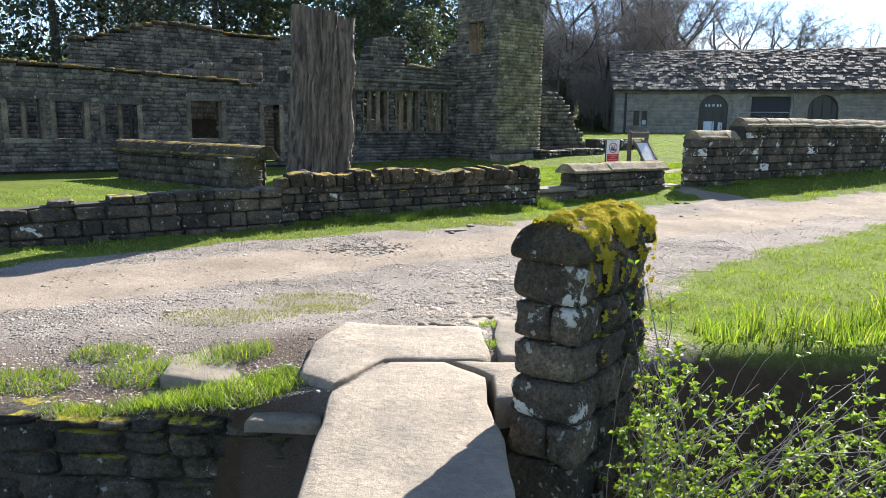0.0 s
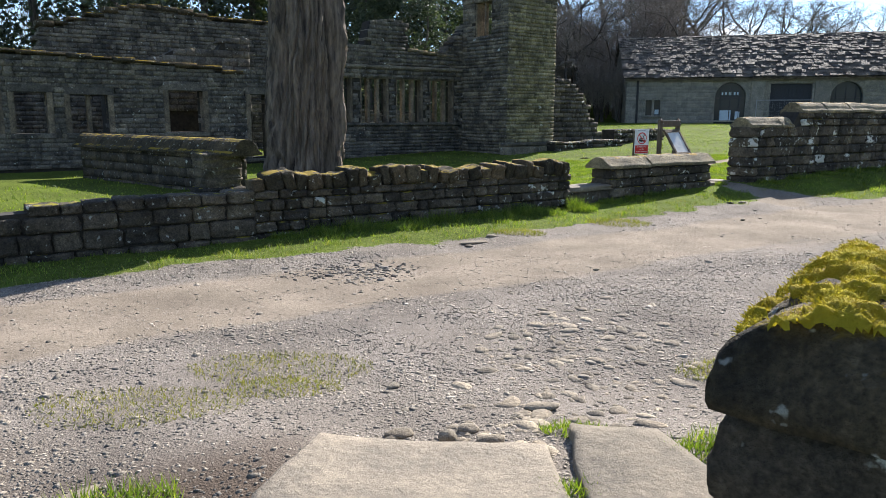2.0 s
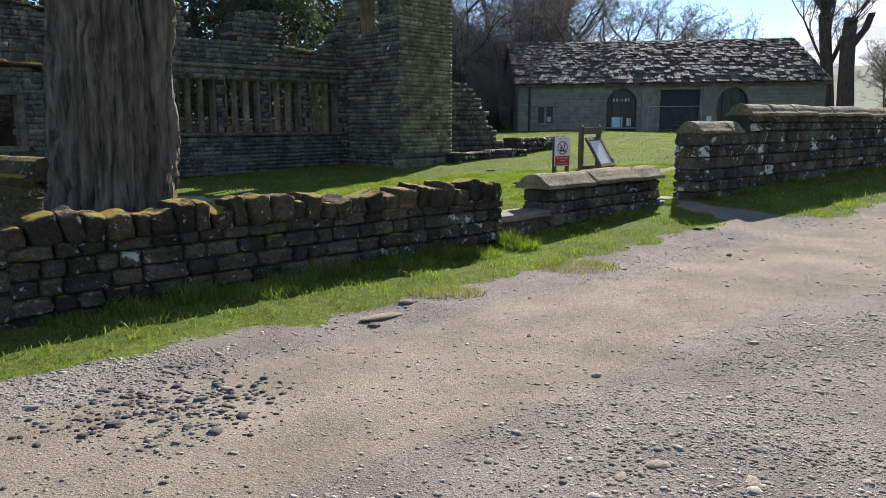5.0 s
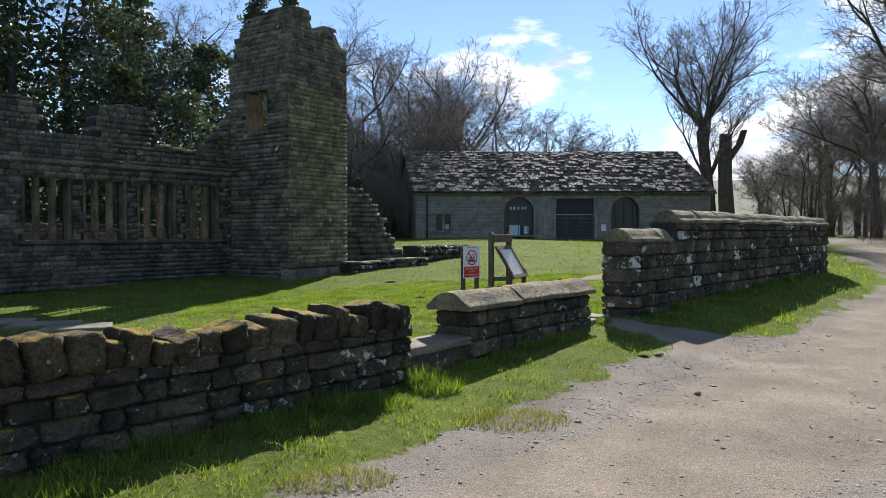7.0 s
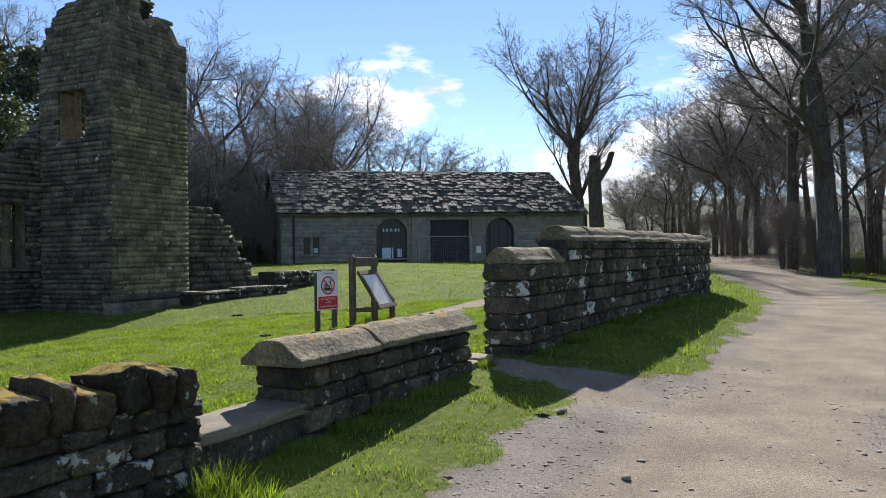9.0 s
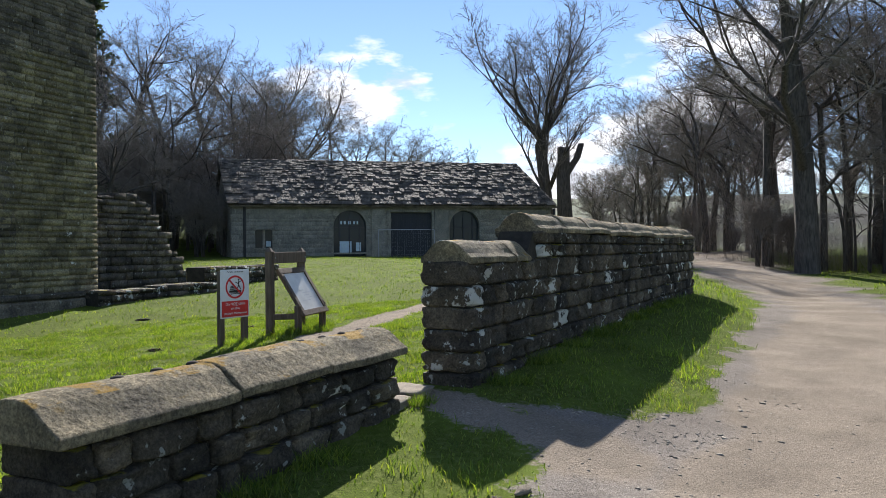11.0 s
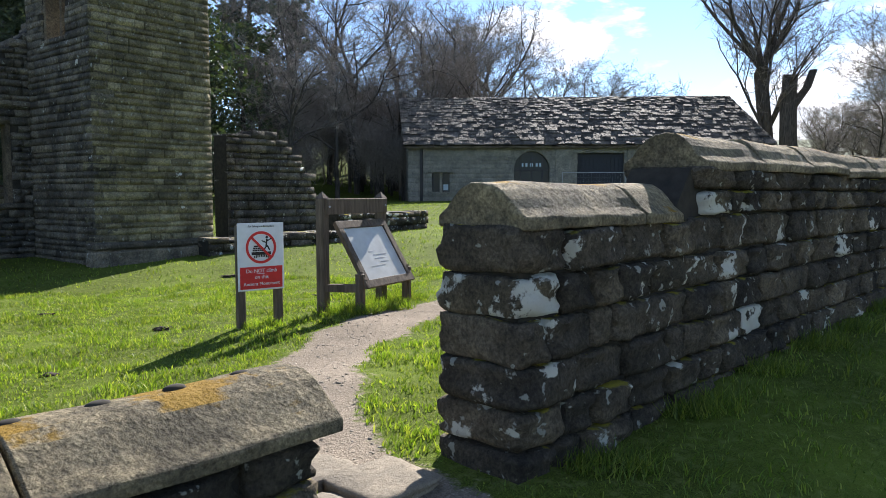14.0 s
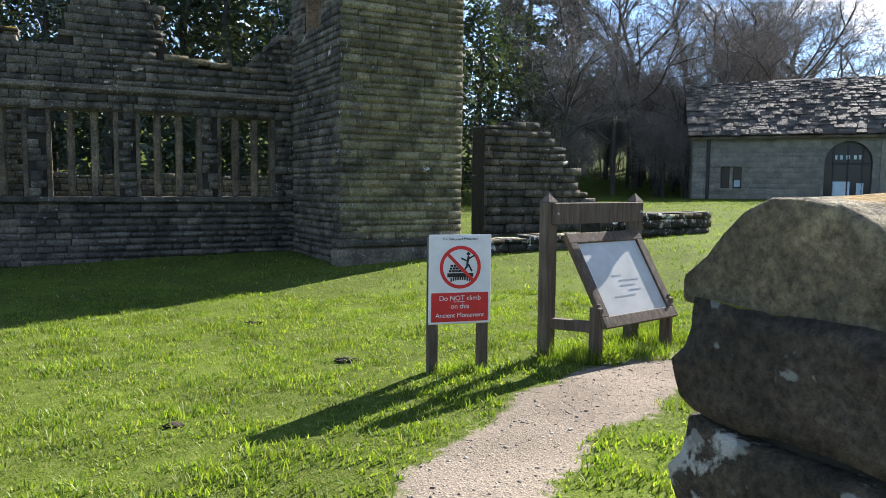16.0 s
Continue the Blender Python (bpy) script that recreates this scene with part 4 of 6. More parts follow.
# ---------- the barn ----------
def barn():
    a, b = (12.95, 56.25), (32.2, 50.5)
    m, n = frame_of(a, b)
    z0, ze, zr, deep = 0.35, 4.25, 7.5, 10.0
    w = thing("stone_barn", (*a, 0), "long stone barn with a stone-slate roof and arched openings", "barn")
    holes = [(1.35, 2.35, 1.72, 2.82), (6.0, 8.0, 0.7, 4.0), (9.55, 12.15, 0.7, 3.88), (13.3, 15.25, 0.7, 4.0)]
    skew = Matrix.Identity(4)
    skew[0][1] = -0.17                                # the gables stand a little askew to the front
    ms = m @ skew
    bm = bmesh.new()
    cuts = sorted({0.0, n, *[v for h in holes for v in h[:2]]})
    for x0, x1 in zip(cuts, cuts[1:]):
        c = (x0 + x1) / 2
        gaps = sorted((h[2], h[3]) for h in holes if h[0] <= c <= h[1])
        z = z0 - 0.4
        for g0, g1 in gaps + [(ze, None)]:
            if g0 > z:
                boxed(bm, m @ Matrix.Translation((c, 0.3, (z + g0) / 2)), (x1 - x0, 0.5, g0 - z))
            z = g1 or z
    part("wall", bm, M_BARN, w, "coursed pale sandstone front wall")
    for x in (0.25, n - 0.25):
        bm = bmesh.new()
        vs = [bm.verts.new(ms @ Vector(v)) for v in ((x - 0.25, 0.55, z0 - 0.4), (x - 0.25, deep, z0 - 0.4), (x - 0.25, deep, ze), (x - 0.25, deep / 2, zr - 0.1), (x - 0.25, 0.55, ze))]
        f = bm.faces.new(vs)
        r = bmesh.ops.extrude_face_region(bm, geom=[f])
        bmesh.ops.translate(bm, verts=[v for v in r["geom"] if isinstance(v, bmesh.types.BMVert)], vec=m.to_3x3() @ Vector((0.5, 0, 0)))
        bmesh.ops.recalc_face_normals(bm, faces=bm.faces[:])
        part("gable", bm, M_BARN, w)
    part("rear_wall", box(ms @ Matrix.Translation((n / 2, deep - 0.25, 2.2)), (n - 1, 0.5, 4.2)), M_BARN, w)
    part("floor", box(ms @ Matrix.Translation((n / 2, deep / 2, z0 + 0.2)), (n - 0.6, deep - 0.8, 0.1)), M_DARK, w)
    # arch heads: spandrels above the springing
    for (x0, x1) in ((6.0, 8.0), (13.3, 15.25)):
        r, cx, sp = (x1 - x0) / 2, (x0 + x1) / 2, 4.0 - (x1 - x0) / 2
        bm = bmesh.new()
        ring = [(cx + r * math.cos(t), sp + r * math.sin(t)) for t in np.linspace(0, math.pi, 15)]
        for (p, q) in zip(ring, ring[1:]):
            quad = [bm.verts.new(m @ Vector((px, 0.03, pz))) for px, pz in (p, q, (q[0], 4.005), (p[0], 4.005))]
            back = [bm.verts.new(m @ Vector((px, 0.5, pz))) for px, pz in (p, q, (q[0], 4.005), (p[0], 4.005))]
            bm.faces.new(quad), bm.faces.new((quad[0], quad[1], back[1], back[0]))
        bmesh.ops.remove_doubles(bm, verts=bm.verts[:], dist=0.0005)
        part("spandrel", bm, M_BARN, w)
        for k, (p, q) in enumerate(zip(ring, ring[1:])):
            t = math.pi * (k + 0.5) / 14
            part("voussoir", box(m @ Matrix.Translation((cx + (r + 0.13) * math.cos(t), 0.06, sp + (r + 0.13) * math.sin(t))) @ Matrix.Rotation(-t, 4, "Y"), (0.28, 0.12, r * math.pi / 14 - 0.01), 0.012), M_BARN, w)
    # rows of stone courses on the front
    rng = random.Random(2)
    key = [h for h in holes]
    masonry(w, m, n, flat(z0), flat(ze), 0.2, 0.27, 0.62, M_BARN, 131, holes=[(h[0] - 0.0, h[1] + 0.0, h[2], h[3]) for h in key], limit=300, both=True, proud=0.004, front=0.01, joint=0.004, key=(18, 54, 2))
    for x in (0.25, n - 0.3):
        part("pilaster", box(m @ Matrix.Translation((x + 0.5, -0.04, 2.2)), (0.16, 0.14, 3.9), 0.02), M_PIPE, w, "black cast-iron downpipe")
    part("gutter", box(m @ Matrix.Translation((n / 2, -0.32, ze + 0.02)), (n + 0.3, 0.12, 0.09), 0.03), M_PIPE, w, "dark gutter along the eaves")
    for x in (8.75, 12.75):
        part("pier", box(m @ Matrix.Translation((x, 0.0, 2.2)), (0.9, 0.2, 3.8), 0.02), M_BARN, w, "pale dressed stone pier")
    # openings
    d1 = part("door", box(m @ Matrix.Translation((10.85, 0.42, 2.25)), (2.6, 0.08, 3.3), 0.01), M_DOOR, w, "wide dark painted barn doors")
    for k in range(11):
        part("board", box(m @ Matrix.Translation((9.68 + k * 0.235, 0.37, 2.25)), (0.22, 0.03, 3.25), 0.006), M_DOOR, d1)
    for cx, wd in ((7.0, 2.0), (14.27, 1.95)):
        g = part("glazing", box(m @ Matrix.Translation((cx, 0.45, 2.35)), (wd, 0.03, 3.3)), M_GLASS, w, "dark glazed arch")
        for t in (-0.5, 0.0, 0.5):
            part("glazing_bar", box(m @ Matrix.Translation((cx + t * wd * 0.62, 0.42, 2.2)), (0.06, 0.06, 3.0)), M_DOOR, g)
        part("transom", box(m @ Matrix.Translation((cx, 0.42, 2.95)), (wd, 0.06, 0.08)), M_DOOR, g)
    for k, (x, z, sx, sz) in enumerate(((6.75, 1.75, 0.75, 0.7), (7.55, 1.75, 0.3, 0.55), (6.5, 3.25, 0.1, 0.2), (6.72, 3.25, 0.12, 0.2), (7.0, 3.25, 0.16, 0.2), (7.3, 3.25, 0.12, 0.2), (7.5, 3.25, 0.1, 0.2))):
        part("notice", box(m @ Matrix.Translation((x, 0.40, z)), (sx, 0.02, sz)), M_NOTICE, w, "pale notice behind the glass")
    part("bench", box(m @ Matrix.Translation((7.0, 0.0, 1.35)), (2.0, 0.3, 0.1), 0.01), M_BARN, w)
    win = part("window", box(m @ Matrix.Translation((1.85, 0.42, 2.27)), (1.0, 0.03, 1.1)), M_GLASS, w, "small two-light window")
    part("mullion", box(m @ Matrix.Translation((1.85, 0.3, 2.27)), (0.16, 0.3, 1.1), 0.02), M_BARN, win)
    part("sill", box(m @ Matrix.Translation((1.85, 0.1, 1.66)), (1.3, 0.5, 0.14), 0.02), M_BARN, win)
    part("lintel", box(m @ Matrix.Translation((1.85, 0.1, 2.92)), (1.4, 0.4, 0.22), 0.02), M_BARN, win)
    part("notice", box(m @ Matrix.Translation((2.12, 0.39, 1.98)), (0.28, 0.02, 0.34)), M_NOTICE, win)
    part("notice", box(m @ Matrix.Translation((12.75, -0.13, 1.9)), (0.32, 0.02, 0.45)), M_SWHITE, w, "small white notice")
    # roof: two slopes, and rows of stone slates on the front
    for s in (0, 1):
        y0, y1 = (-0.38, deep / 2) if s == 0 else (deep + 0.38, deep / 2)
        sl = math.hypot(y1 - y0, zr - ze)
        ang = math.atan2(zr - ze, abs(y1 - y0))
        mm = ms @ Matrix.Translation((n / 2, (y0 + y1) / 2, (ze + zr) / 2 - 0.03)) @ Matrix.Rotation(ang if s == 0 else -ang, 4, "X")
        part("roof", box(mm, (n + 0.4, sl + 0.05, 0.12)), M_SLATE, w, "roof slope under stone slates")
    rows, placed = 19, []
    ang = math.atan2(zr - ze, deep / 2 + 0.38)
    sl = math.hypot(zr - ze, deep / 2 + 0.38)
    d = 0.0
    for k in range(rows):
        h = sl / rows * (1.32 - 0.64 * k / (rows - 1))
        x = -0.22
        while x < n + 0.2:
            wd = rng.uniform(0.28, 0.62) * (1.15 - 0.4 * k / rows)
            wd = min(wd, n + 0.22 - x)
            q = m @ Matrix.Translation((x + wd / 2 - 0.17 * math.cos(ang) * (d + h * 0.5), -0.42, ze + 0.02)) @ Matrix.Rotation(ang, 4, "X") @ Matrix.Translation((0, d + h * 0.5, 0.085 + rng.uniform(-0.015, 0.03)))
            q = q @ Matrix.Rotation(rng.uniform(-0.055, -0.015), 4, "X") @ Matrix.Rotation(rng.uniform(-0.03, 0.03), 4, "Y") @ Matrix.Rotation(rng.uniform(-0.03, 0.03), 4, "Z") @ Matrix.Diagonal((wd - 0.015, h * rng.uniform(1.15, 1.35), rng.uniform(0.05, 0.09), 1))
            placed.append(q)
            x += wd
        d += h
    for q in placed[:300]:
        put_stone(w, rng, M_SLATE, False, q, "slate")
    joined_stones("roof_cladding", placed[300:], SLATE_I, w)
    for k in range(24):
        part("ridge_stone", box(ms @ Matrix.Translation((n * (k + 0.5) / 24, deep / 2, zr + 0.05)), (n / 24 - 0.02, 0.36, 0.16), 0.05), M_SLATE, w)
    return w


SLATE_I = stone_mat("stone_slate_rows", (0.085, 0.077, 0.068), (0.13, 0.118, 0.103), (0.20, 0.18, 0.158), 0.0, 0.0, island=True, rough=0.75, spec=0.08)
barn()


# ---------- the felled tree's stump ----------
def stump():
    base = Vector((-2.47, 14.15, float(land(-2.47, 14.15))))
    t = thing("tree_stump", base, "tall dead tree trunk sawn off at the top", "stump")
    seg, rows = 168, 110
    verts, faces = [], []
    H = 3.72
    for j in range(rows + 1):
        f = j / rows
        for i in range(seg):
            a = 2 * math.pi * i / seg
            ca, sa = math.cos(a), math.sin(a)
            rad = 0.585 - 0.06 * f + 0.20 * math.exp(-f * 9) * (0.6 + 0.4 * math.sin(a * 5 + 1))
            rad += 0.03 * math.sin(a * 5 + 1.5 * math.sin(f * 3)) + 0.07 * noise.noise(Vector((ca * 1.6, sa * 1.6, f * 2.2)))
            # plates of bark between deep upright furrows
            wob = 0.5 * noise.noise(Vector((ca * 2.5, sa * 2.5, f * 7)))
            furrow = 1 - abs(noise.noise(Vector((ca * 6.5 + wob, sa * 6.5 + wob, f * 3.2))))
            rad -= 0.085 * max(0.0, furrow - 0.78) / 0.22
            fine = 1 - abs(noise.noise(Vector((ca * 15, sa * 15, f * 10))))
            rad -= 0.03 * max(0.0, fine - 0.7) / 0.3
            # the torn fold on the sunny side and the cleft beside it
            fold = math.exp(-((a - 0.22 - 0.08 * math.sin(f * 6)) / 0.18) ** 2)
            rad += 0.13 * fold * (0.6 + 0.6 * math.sin(f * 9 + 1) ** 2)
            gap = math.exp(-((a - 5.95 - 0.06 * math.sin(f * 5)) / 0.11) ** 2)
            rad -= 0.15 * gap
            rad += 0.02 * noise.noise(Vector((ca * 20, sa * 20, f * 45)))
            z = H * f + (0.0 if j < rows else 0.0)
            x, y = rad * math.cos(a), rad * math.sin(a)
            if j == rows:
                z += -0.16 * x - 0.1 * y + 0.03
            verts.append(base + Vector((x + 0.10 * f, y, z - 0.1)))
    for j in range(rows):
        for i in range(seg):
            a, b = j * seg + i, j * seg + (i + 1) % seg
            faces.append((a, b, b + seg, a + seg))
    mesh_ob("trunk", verts, faces, M_STUMP, t, "deeply furrowed grey-brown bark", True)
    # sawn face
    ring = [verts[rows * seg + i] for i in range(seg)]
    c = sum(ring, Vector()) / seg
    vs = [c.lerp(v, k) + Vector((0, 0, 0.02 * (k < 1))) for k in (0.5, 1.0) for v in ring] + [c + Vector((0, 0, 0.02))]
    fs = [(i, (i + 1) % seg, seg + (i + 1) % seg, seg + i)[::-1] for i in range(seg)] + [(2 * seg, i, (i + 1) % seg) for i in range(seg)]
    mesh_ob("sawn_top", vs, fs, M_CUT, t, "pale sawn top")
    return t


stump()


# ---------- sign and notice board ----------
def text_mesh(body, size, m, material, parent, name="lettering"):
    cu = bpy.data.curves.new("text", "FONT")
    cu.body, cu.size, cu.align_x, cu.align_y, cu.extrude = body, size, "CENTER", "CENTER", 0.0008
    tmp = new("text", cu)
    me = bpy.data.meshes.new_from_object(tmp.evaluated_get(bpy.context.evaluated_depsgraph_get()))
    bpy.data.objects.remove(tmp)
    bpy.data.curves.remove(cu)
    me.materials.clear()
    me.materials.append(material)
    me.transform(m)
    ob = new(name, me)
    ob.parent = parent
    ob.matrix_parent_inverse = parent.matrix_basis.inverted()
    return ob


def warning_sign():
    a, b = Vector((4.95, 22.40, 0)), Vector((5.385, 22.60, 0))
    m, n = frame_of(a, b)
    g = float(land(5.15, 22.5))
    t = thing("warning_sign", (5.17, 22.5, g), "white and red safety sign on two dark posts", "sign")
    for x in (0.045, n - 0.045):
        part("post", box(m @ Matrix.Translation((x, 0.05, (g + 1.30) / 2 - 0.05)), (0.075, 0.075, 1.30 - g + 0.1), 0.006), M_POST, t, "dark timber post")
    z0, z1 = 0.665, 1.325
    plate = part("plate", box(m @ Matrix.Translation((n / 2, 0.0, (z0 + z1) / 2)), (n, 0.012, z1 - z0), 0.004), M_SWHITE, t, "white sign plate")
    up = m @ Matrix.Translation((n / 2, -0.0075, 0)) @ Matrix.Rotation(math.pi / 2, 4, "X")
    part("red_panel", box(m @ Matrix.Translation((n / 2, -0.0065, z0 + 0.125)), (n - 0.04, 0.004, 0.215), 0.0015), M_SRED, plate, "red lower panel")
    for body, z, s, mm in (("Do NOT climb", 0.856, 0.052, M_SWHITE), ("on this", 0.796, 0.052, M_SWHITE), ("Ancient Monument", 0.730, 0.048, M_SWHITE), ("For Safety and Protection", 1.292, 0.026, M_SBLACK)):
        text_mesh(body, s, up @ Matrix.Translation((0, z, 0.003)), mm, plate)
    part("underline", box(up @ Matrix.Translation((-0.008, 0.8295, 0.0035)), (0.085, 0.004, 0.001)), M_SWHITE, plate)
    cz, r = 1.085, 0.158
    bm = bmesh.new()
    k = 48
    ring = []
    for i in range(k):
        t_ = 2 * math.pi * i / k
        ring.append([bm.verts.new(up @ Vector((rr * math.cos(t_), cz + rr * math.sin(t_), 0.0012))) for rr in (r, r - 0.026)])
    for i in range(k):
        p, q = ring[i], ring[(i + 1) % k]
        bm.faces.new((p[0], q[0], q[1], p[1]))
    part("red_ring", bm, M_SRED, plate, "red prohibition ring")
    part("red_bar", box(up @ Matrix.Translation((0, cz, 0.0035)) @ Matrix.Rotation(radians(-45), 4, "Z"), (2 * r - 0.03, 0.024, 0.001)), M_SRED, plate)
    # black picture: a block wall on an arch, a plain climbing figure of bars
    bm = bmesh.new()
    for j in range(3):
        for i in range(5 - j):
            boxed(bm, up @ Matrix.Translation((-0.078 + i * 0.024 + 0.006 * j, cz - 0.028 + j * 0.02, 0.002)), (0.021, 0.016, 0.001))
    boxed(bm, up @ Matrix.Translation((0.0, cz - 0.058, 0.002)), (0.20, 0.03, 0.001))
    for i in range(9):
        boxed(bm, up @ Matrix.Translation((-0.07 + i * 0.0175, cz - 0.092 + 0.012 * math.sin(i / 8 * math.pi), 0.002)), (0.011, 0.026, 0.001))
    part("wall_symbol", bm, M_SBLACK, plate)
    bm = bmesh.new()
    for x, z, w, h, rot in ((0.056, 0.045, 0.016, 0.07, -8), (0.075, -0.005, 0.013, 0.06, 28), (0.04, -0.008, 0.013, 0.055, -35), (0.082, 0.072, 0.06, 0.011, 28), (0.03, 0.055, 0.055, 0.011, -25), (0.060, 0.098, 0.024, 0.024, 45)):
        boxed(bm, up @ Matrix.Translation((x, cz + z, 0.002)) @ Matrix.Rotation(radians(rot), 4, "Z"), (w, h, 0.001))
    part("climbing_symbol", bm, M_SBLACK, plate)
    return t


def notice_board():
    a, b = Vector((5.80, 23.02, 0)), Vector((6.55, 23.86, 0))
    m, n = frame_of(a, b)                      # x along the board, -y towards the path
    g = float(land(6.2, 23.3))
    t = thing("notice_board", (6.2, 23.4, g), "weathered timber lectern board with a faded panel", "notice board")
    fy = -0.37

    def post(x, y, top, w):
        short = top < 1.0
        bm = box(m @ Matrix.Translation((x, y, (g + top) / 2 - 0.06)), (w, w, top - g + 0.12), 0.03 if short else 0.008, 3 if short else 1)
        p = part("post", bm, M_POST, t)
        if short:
            return
        bm = bmesh.new()
        bmesh.ops.create_cone(bm, cap_ends=True, segments=4, radius1=w * 0.707, radius2=0.004, depth=0.07, matrix=m @ Matrix.Translation((x, y, top + 0.035)) @ Matrix.Rotation(radians(45), 4, "Z"))
        part("post_cap", bm, M_POST, p)

    for x, xs in ((0.0, 0.16), (n, n - 0.02)):
        post(x, 0, 1.56, 0.105)
        post(xs, fy, 0.78, 0.10)
        part("side_rail", box(m @ Matrix.Translation(((x + xs) / 2, fy / 2, 0.60)) @ Matrix.Rotation(math.atan2(fy, xs - x), 4, "Z"), (math.hypot(fy, xs - x), 0.06, 0.085), 0.006), M_POST, t)
    part("top_rail", box(m @ Matrix.Translation((n / 2, -0.065, 1.47)), (n + 0.04, 0.03, 0.17), 0.006), M_POST, t, "flat timber head rail")
    for x in (0.02, n - 0.02):
        bm = bmesh.new()
        bmesh.ops.create_uvsphere(bm, u_segments=8, v_segments=5, radius=0.012, matrix=m @ Matrix.Translation((x, -0.085, 1.47)))
        part("bolt", bm, M_IRON, t)
    # sloping panel between the tall and the short posts
    p0, p1 = Vector((0.07, -0.02, 1.29)), Vector((0.07, fy - 0.08, 0.59))
    d = p1 - p0
    mp = m @ Matrix.Translation(Vector((n / 2, 0, 0)) + (p0 + p1) / 2) @ Matrix.Rotation(math.atan2(p0.z - p1.z, p0.y - p1.y), 4, "X")
    wide, high = n - 0.16, d.length
    board = part("panel_board", box(mp, (wide - 0.02, high - 0.02, 0.03), 0.004), M_POST, t)
    part("panel", box(mp @ Matrix.Translation((0, 0, 0.018)), (wide - 0.18, high - 0.18, 0.008)), M_PANEL, board, "faded pale information panel")
    for sx, sy, w, h in ((0, 1, wide, 0.09), (0, -1, wide, 0.09), (1, 0, 0.09, high - 0.18), (-1, 0, 0.09, high - 0.18)):
        part("frame_rail", box(mp @ Matrix.Translation((sx * (wide - 0.09) / 2, sy * (high - 0.09) / 2, 0.024)), (w, h, 0.035), 0.005), M_POST, board, "timber frame")
    bm = bmesh.new()
    rng = random.Random(1)
    for k in range(5):
        boxed(bm, mp @ Matrix.Translation((rng.uniform(-0.1, 0.15), -high * 0.2 + k * 0.045, 0.0235)), (rng.uniform(0.12, 0.3), 0.008, 0.001))
    part("faded_print", bm, M_IRON, board)
    return t


warning_sign(), notice_board()


# ---------- the footbridge ----------
def slab_piece(parent, pts, z, thick, seed, material=None, name="paving_slab", dome=0.012):
    """A worn slab with the outline pts (anticlockwise), softened edges and a slightly uneven top."""
    rng = random.Random(seed)
    n = len(pts)
    dense = []
    for (ax, ay), (bx, by) in zip(pts, pts[1:] + pts[:1]):
        k = max(2, int(math.hypot(bx - ax, by - ay) / 0.12))
        for i in range(k):
            t = i / k
            q = noise.noise_vector(Vector((ax + (bx - ax) * t, ay + (by - ay) * t, seed)) * 4)
            dense.append((ax + (bx - ax) * t + q.x * 0.02, ay + (by - ay) * t + q.y * 0.02))
    c = (sum(p[0] for p in dense) / len(dense), sum(p[1] for p in dense) / len(dense))
    rings = [(1.0, -thick), (1.0, -0.05), (0.985, -0.018), (0.95, -0.004), (0.8, 0.0), (0.55, 0.004), (0.3, 0.006)]
    verts, faces, k = [], [], len(dense)
    for s, dz in rings:
        for x, y in dense:
            px, py = c[0] + (x - c[0]) * s, c[1] + (y - c[1]) * s
            w = noise.noise(Vector((px * 1.6, py * 1.6, seed * 2.0))) * dome + noise.noise(Vector((px * 6, py * 6, seed))) * 0.004
            verts.append((px, py, z + dz + (w if dz > -0.04 else 0)))
    verts.append((*c, z + 0.006))
    for j in range(len(rings) - 1):
        for i in range(k):
            a, b = j * k + i, j * k + (i + 1) % k
            faces.append((a, b, b + k, a + k))
    last = (len(rings) - 1) * k
    faces += [(last + i, last + (i + 1) % k, len(verts) - 1) for i in range(k)]
    return mesh_ob(name, verts, faces, material or M_SLAB, parent, smooth_shade=True)


def footbridge():
    t = thing("footbridge", (0, 3, 0.15), "stone slab footbridge of large worn paving slabs", "bridge", kind="structure")
    slab_piece(t, [(-0.60, 0.2), (0.36, 0.2), (0.34, 3.6), (0.28, 4.1), (0.30, 4.55), (0.02, 4.86), (-0.36, 4.87), (-0.68, 4.28), (-0.64, 3.0)], 0.17, 0.26, 1)
    slab_piece(t, [(-0.62, -4.6), (0.38, -4.6), (0.36, 0.17), (-0.6, 0.17)], 0.17, 0.26, 2)
    slab_piece(t, [(0.33, 4.16), (0.62, 4.25), (0.72, 4.86), (0.08, 4.86), (0.33, 4.58)], 0.155, 0.2, 3)
    slab_piece(t, [(-0.95, 4.62), (-0.70, 4.40), (-0.40, 4.92), (0.30, 4.93), (0.36, 5.15), (0.32, 5.76), (-0.2, 5.80), (-0.80, 5.90), (-0.98, 5.3)], 0.145, 0.22, 4, dome=0.02)
    slab_piece(t, [(0.42, 5.0), (0.80, 4.95), (1.05, 5.45), (0.88, 5.92), (0.46, 5.98), (0.40, 5.5)], 0.15, 0.22, 5, dome=0.02)
    slab_piece(t, [(-2.0, 4.95), (-1.25, 4.75), (-1.15, 5.55), (-1.75, 5.7), (-2.1, 5.4)], -0.005, 0.2, 6, dome=0.03)
    slab_piece(t, [(-1.22, 4.27), (-0.74, 4.23), (-0.77, 4.43), (-1.0, 4.55), (-1.2, 4.5)], -0.045, 0.08, 7)
    # abutment faces over the stream
    m, n = frame_of((-7.0, 4.68), (-0.62, 4.37))
    core(t, m, 0, n, flat(-1.7), flat(-0.12), 0.5, 0.04, name="abutment_core")
    masonry(t, m, n, flat(-1.55), flat(-0.13), 0.5, 0.2, 0.38, M_WALL, 141, fine=True, limit=140, both=True, proud=0.04, key=(-1, 4.3, -0.2))
    part("deck_core", box(Matrix.Translation((-0.12, -4.6, -0.75)), (1.0, 0.9, 1.6)), M_CORE, t)
    return t


footbridge()

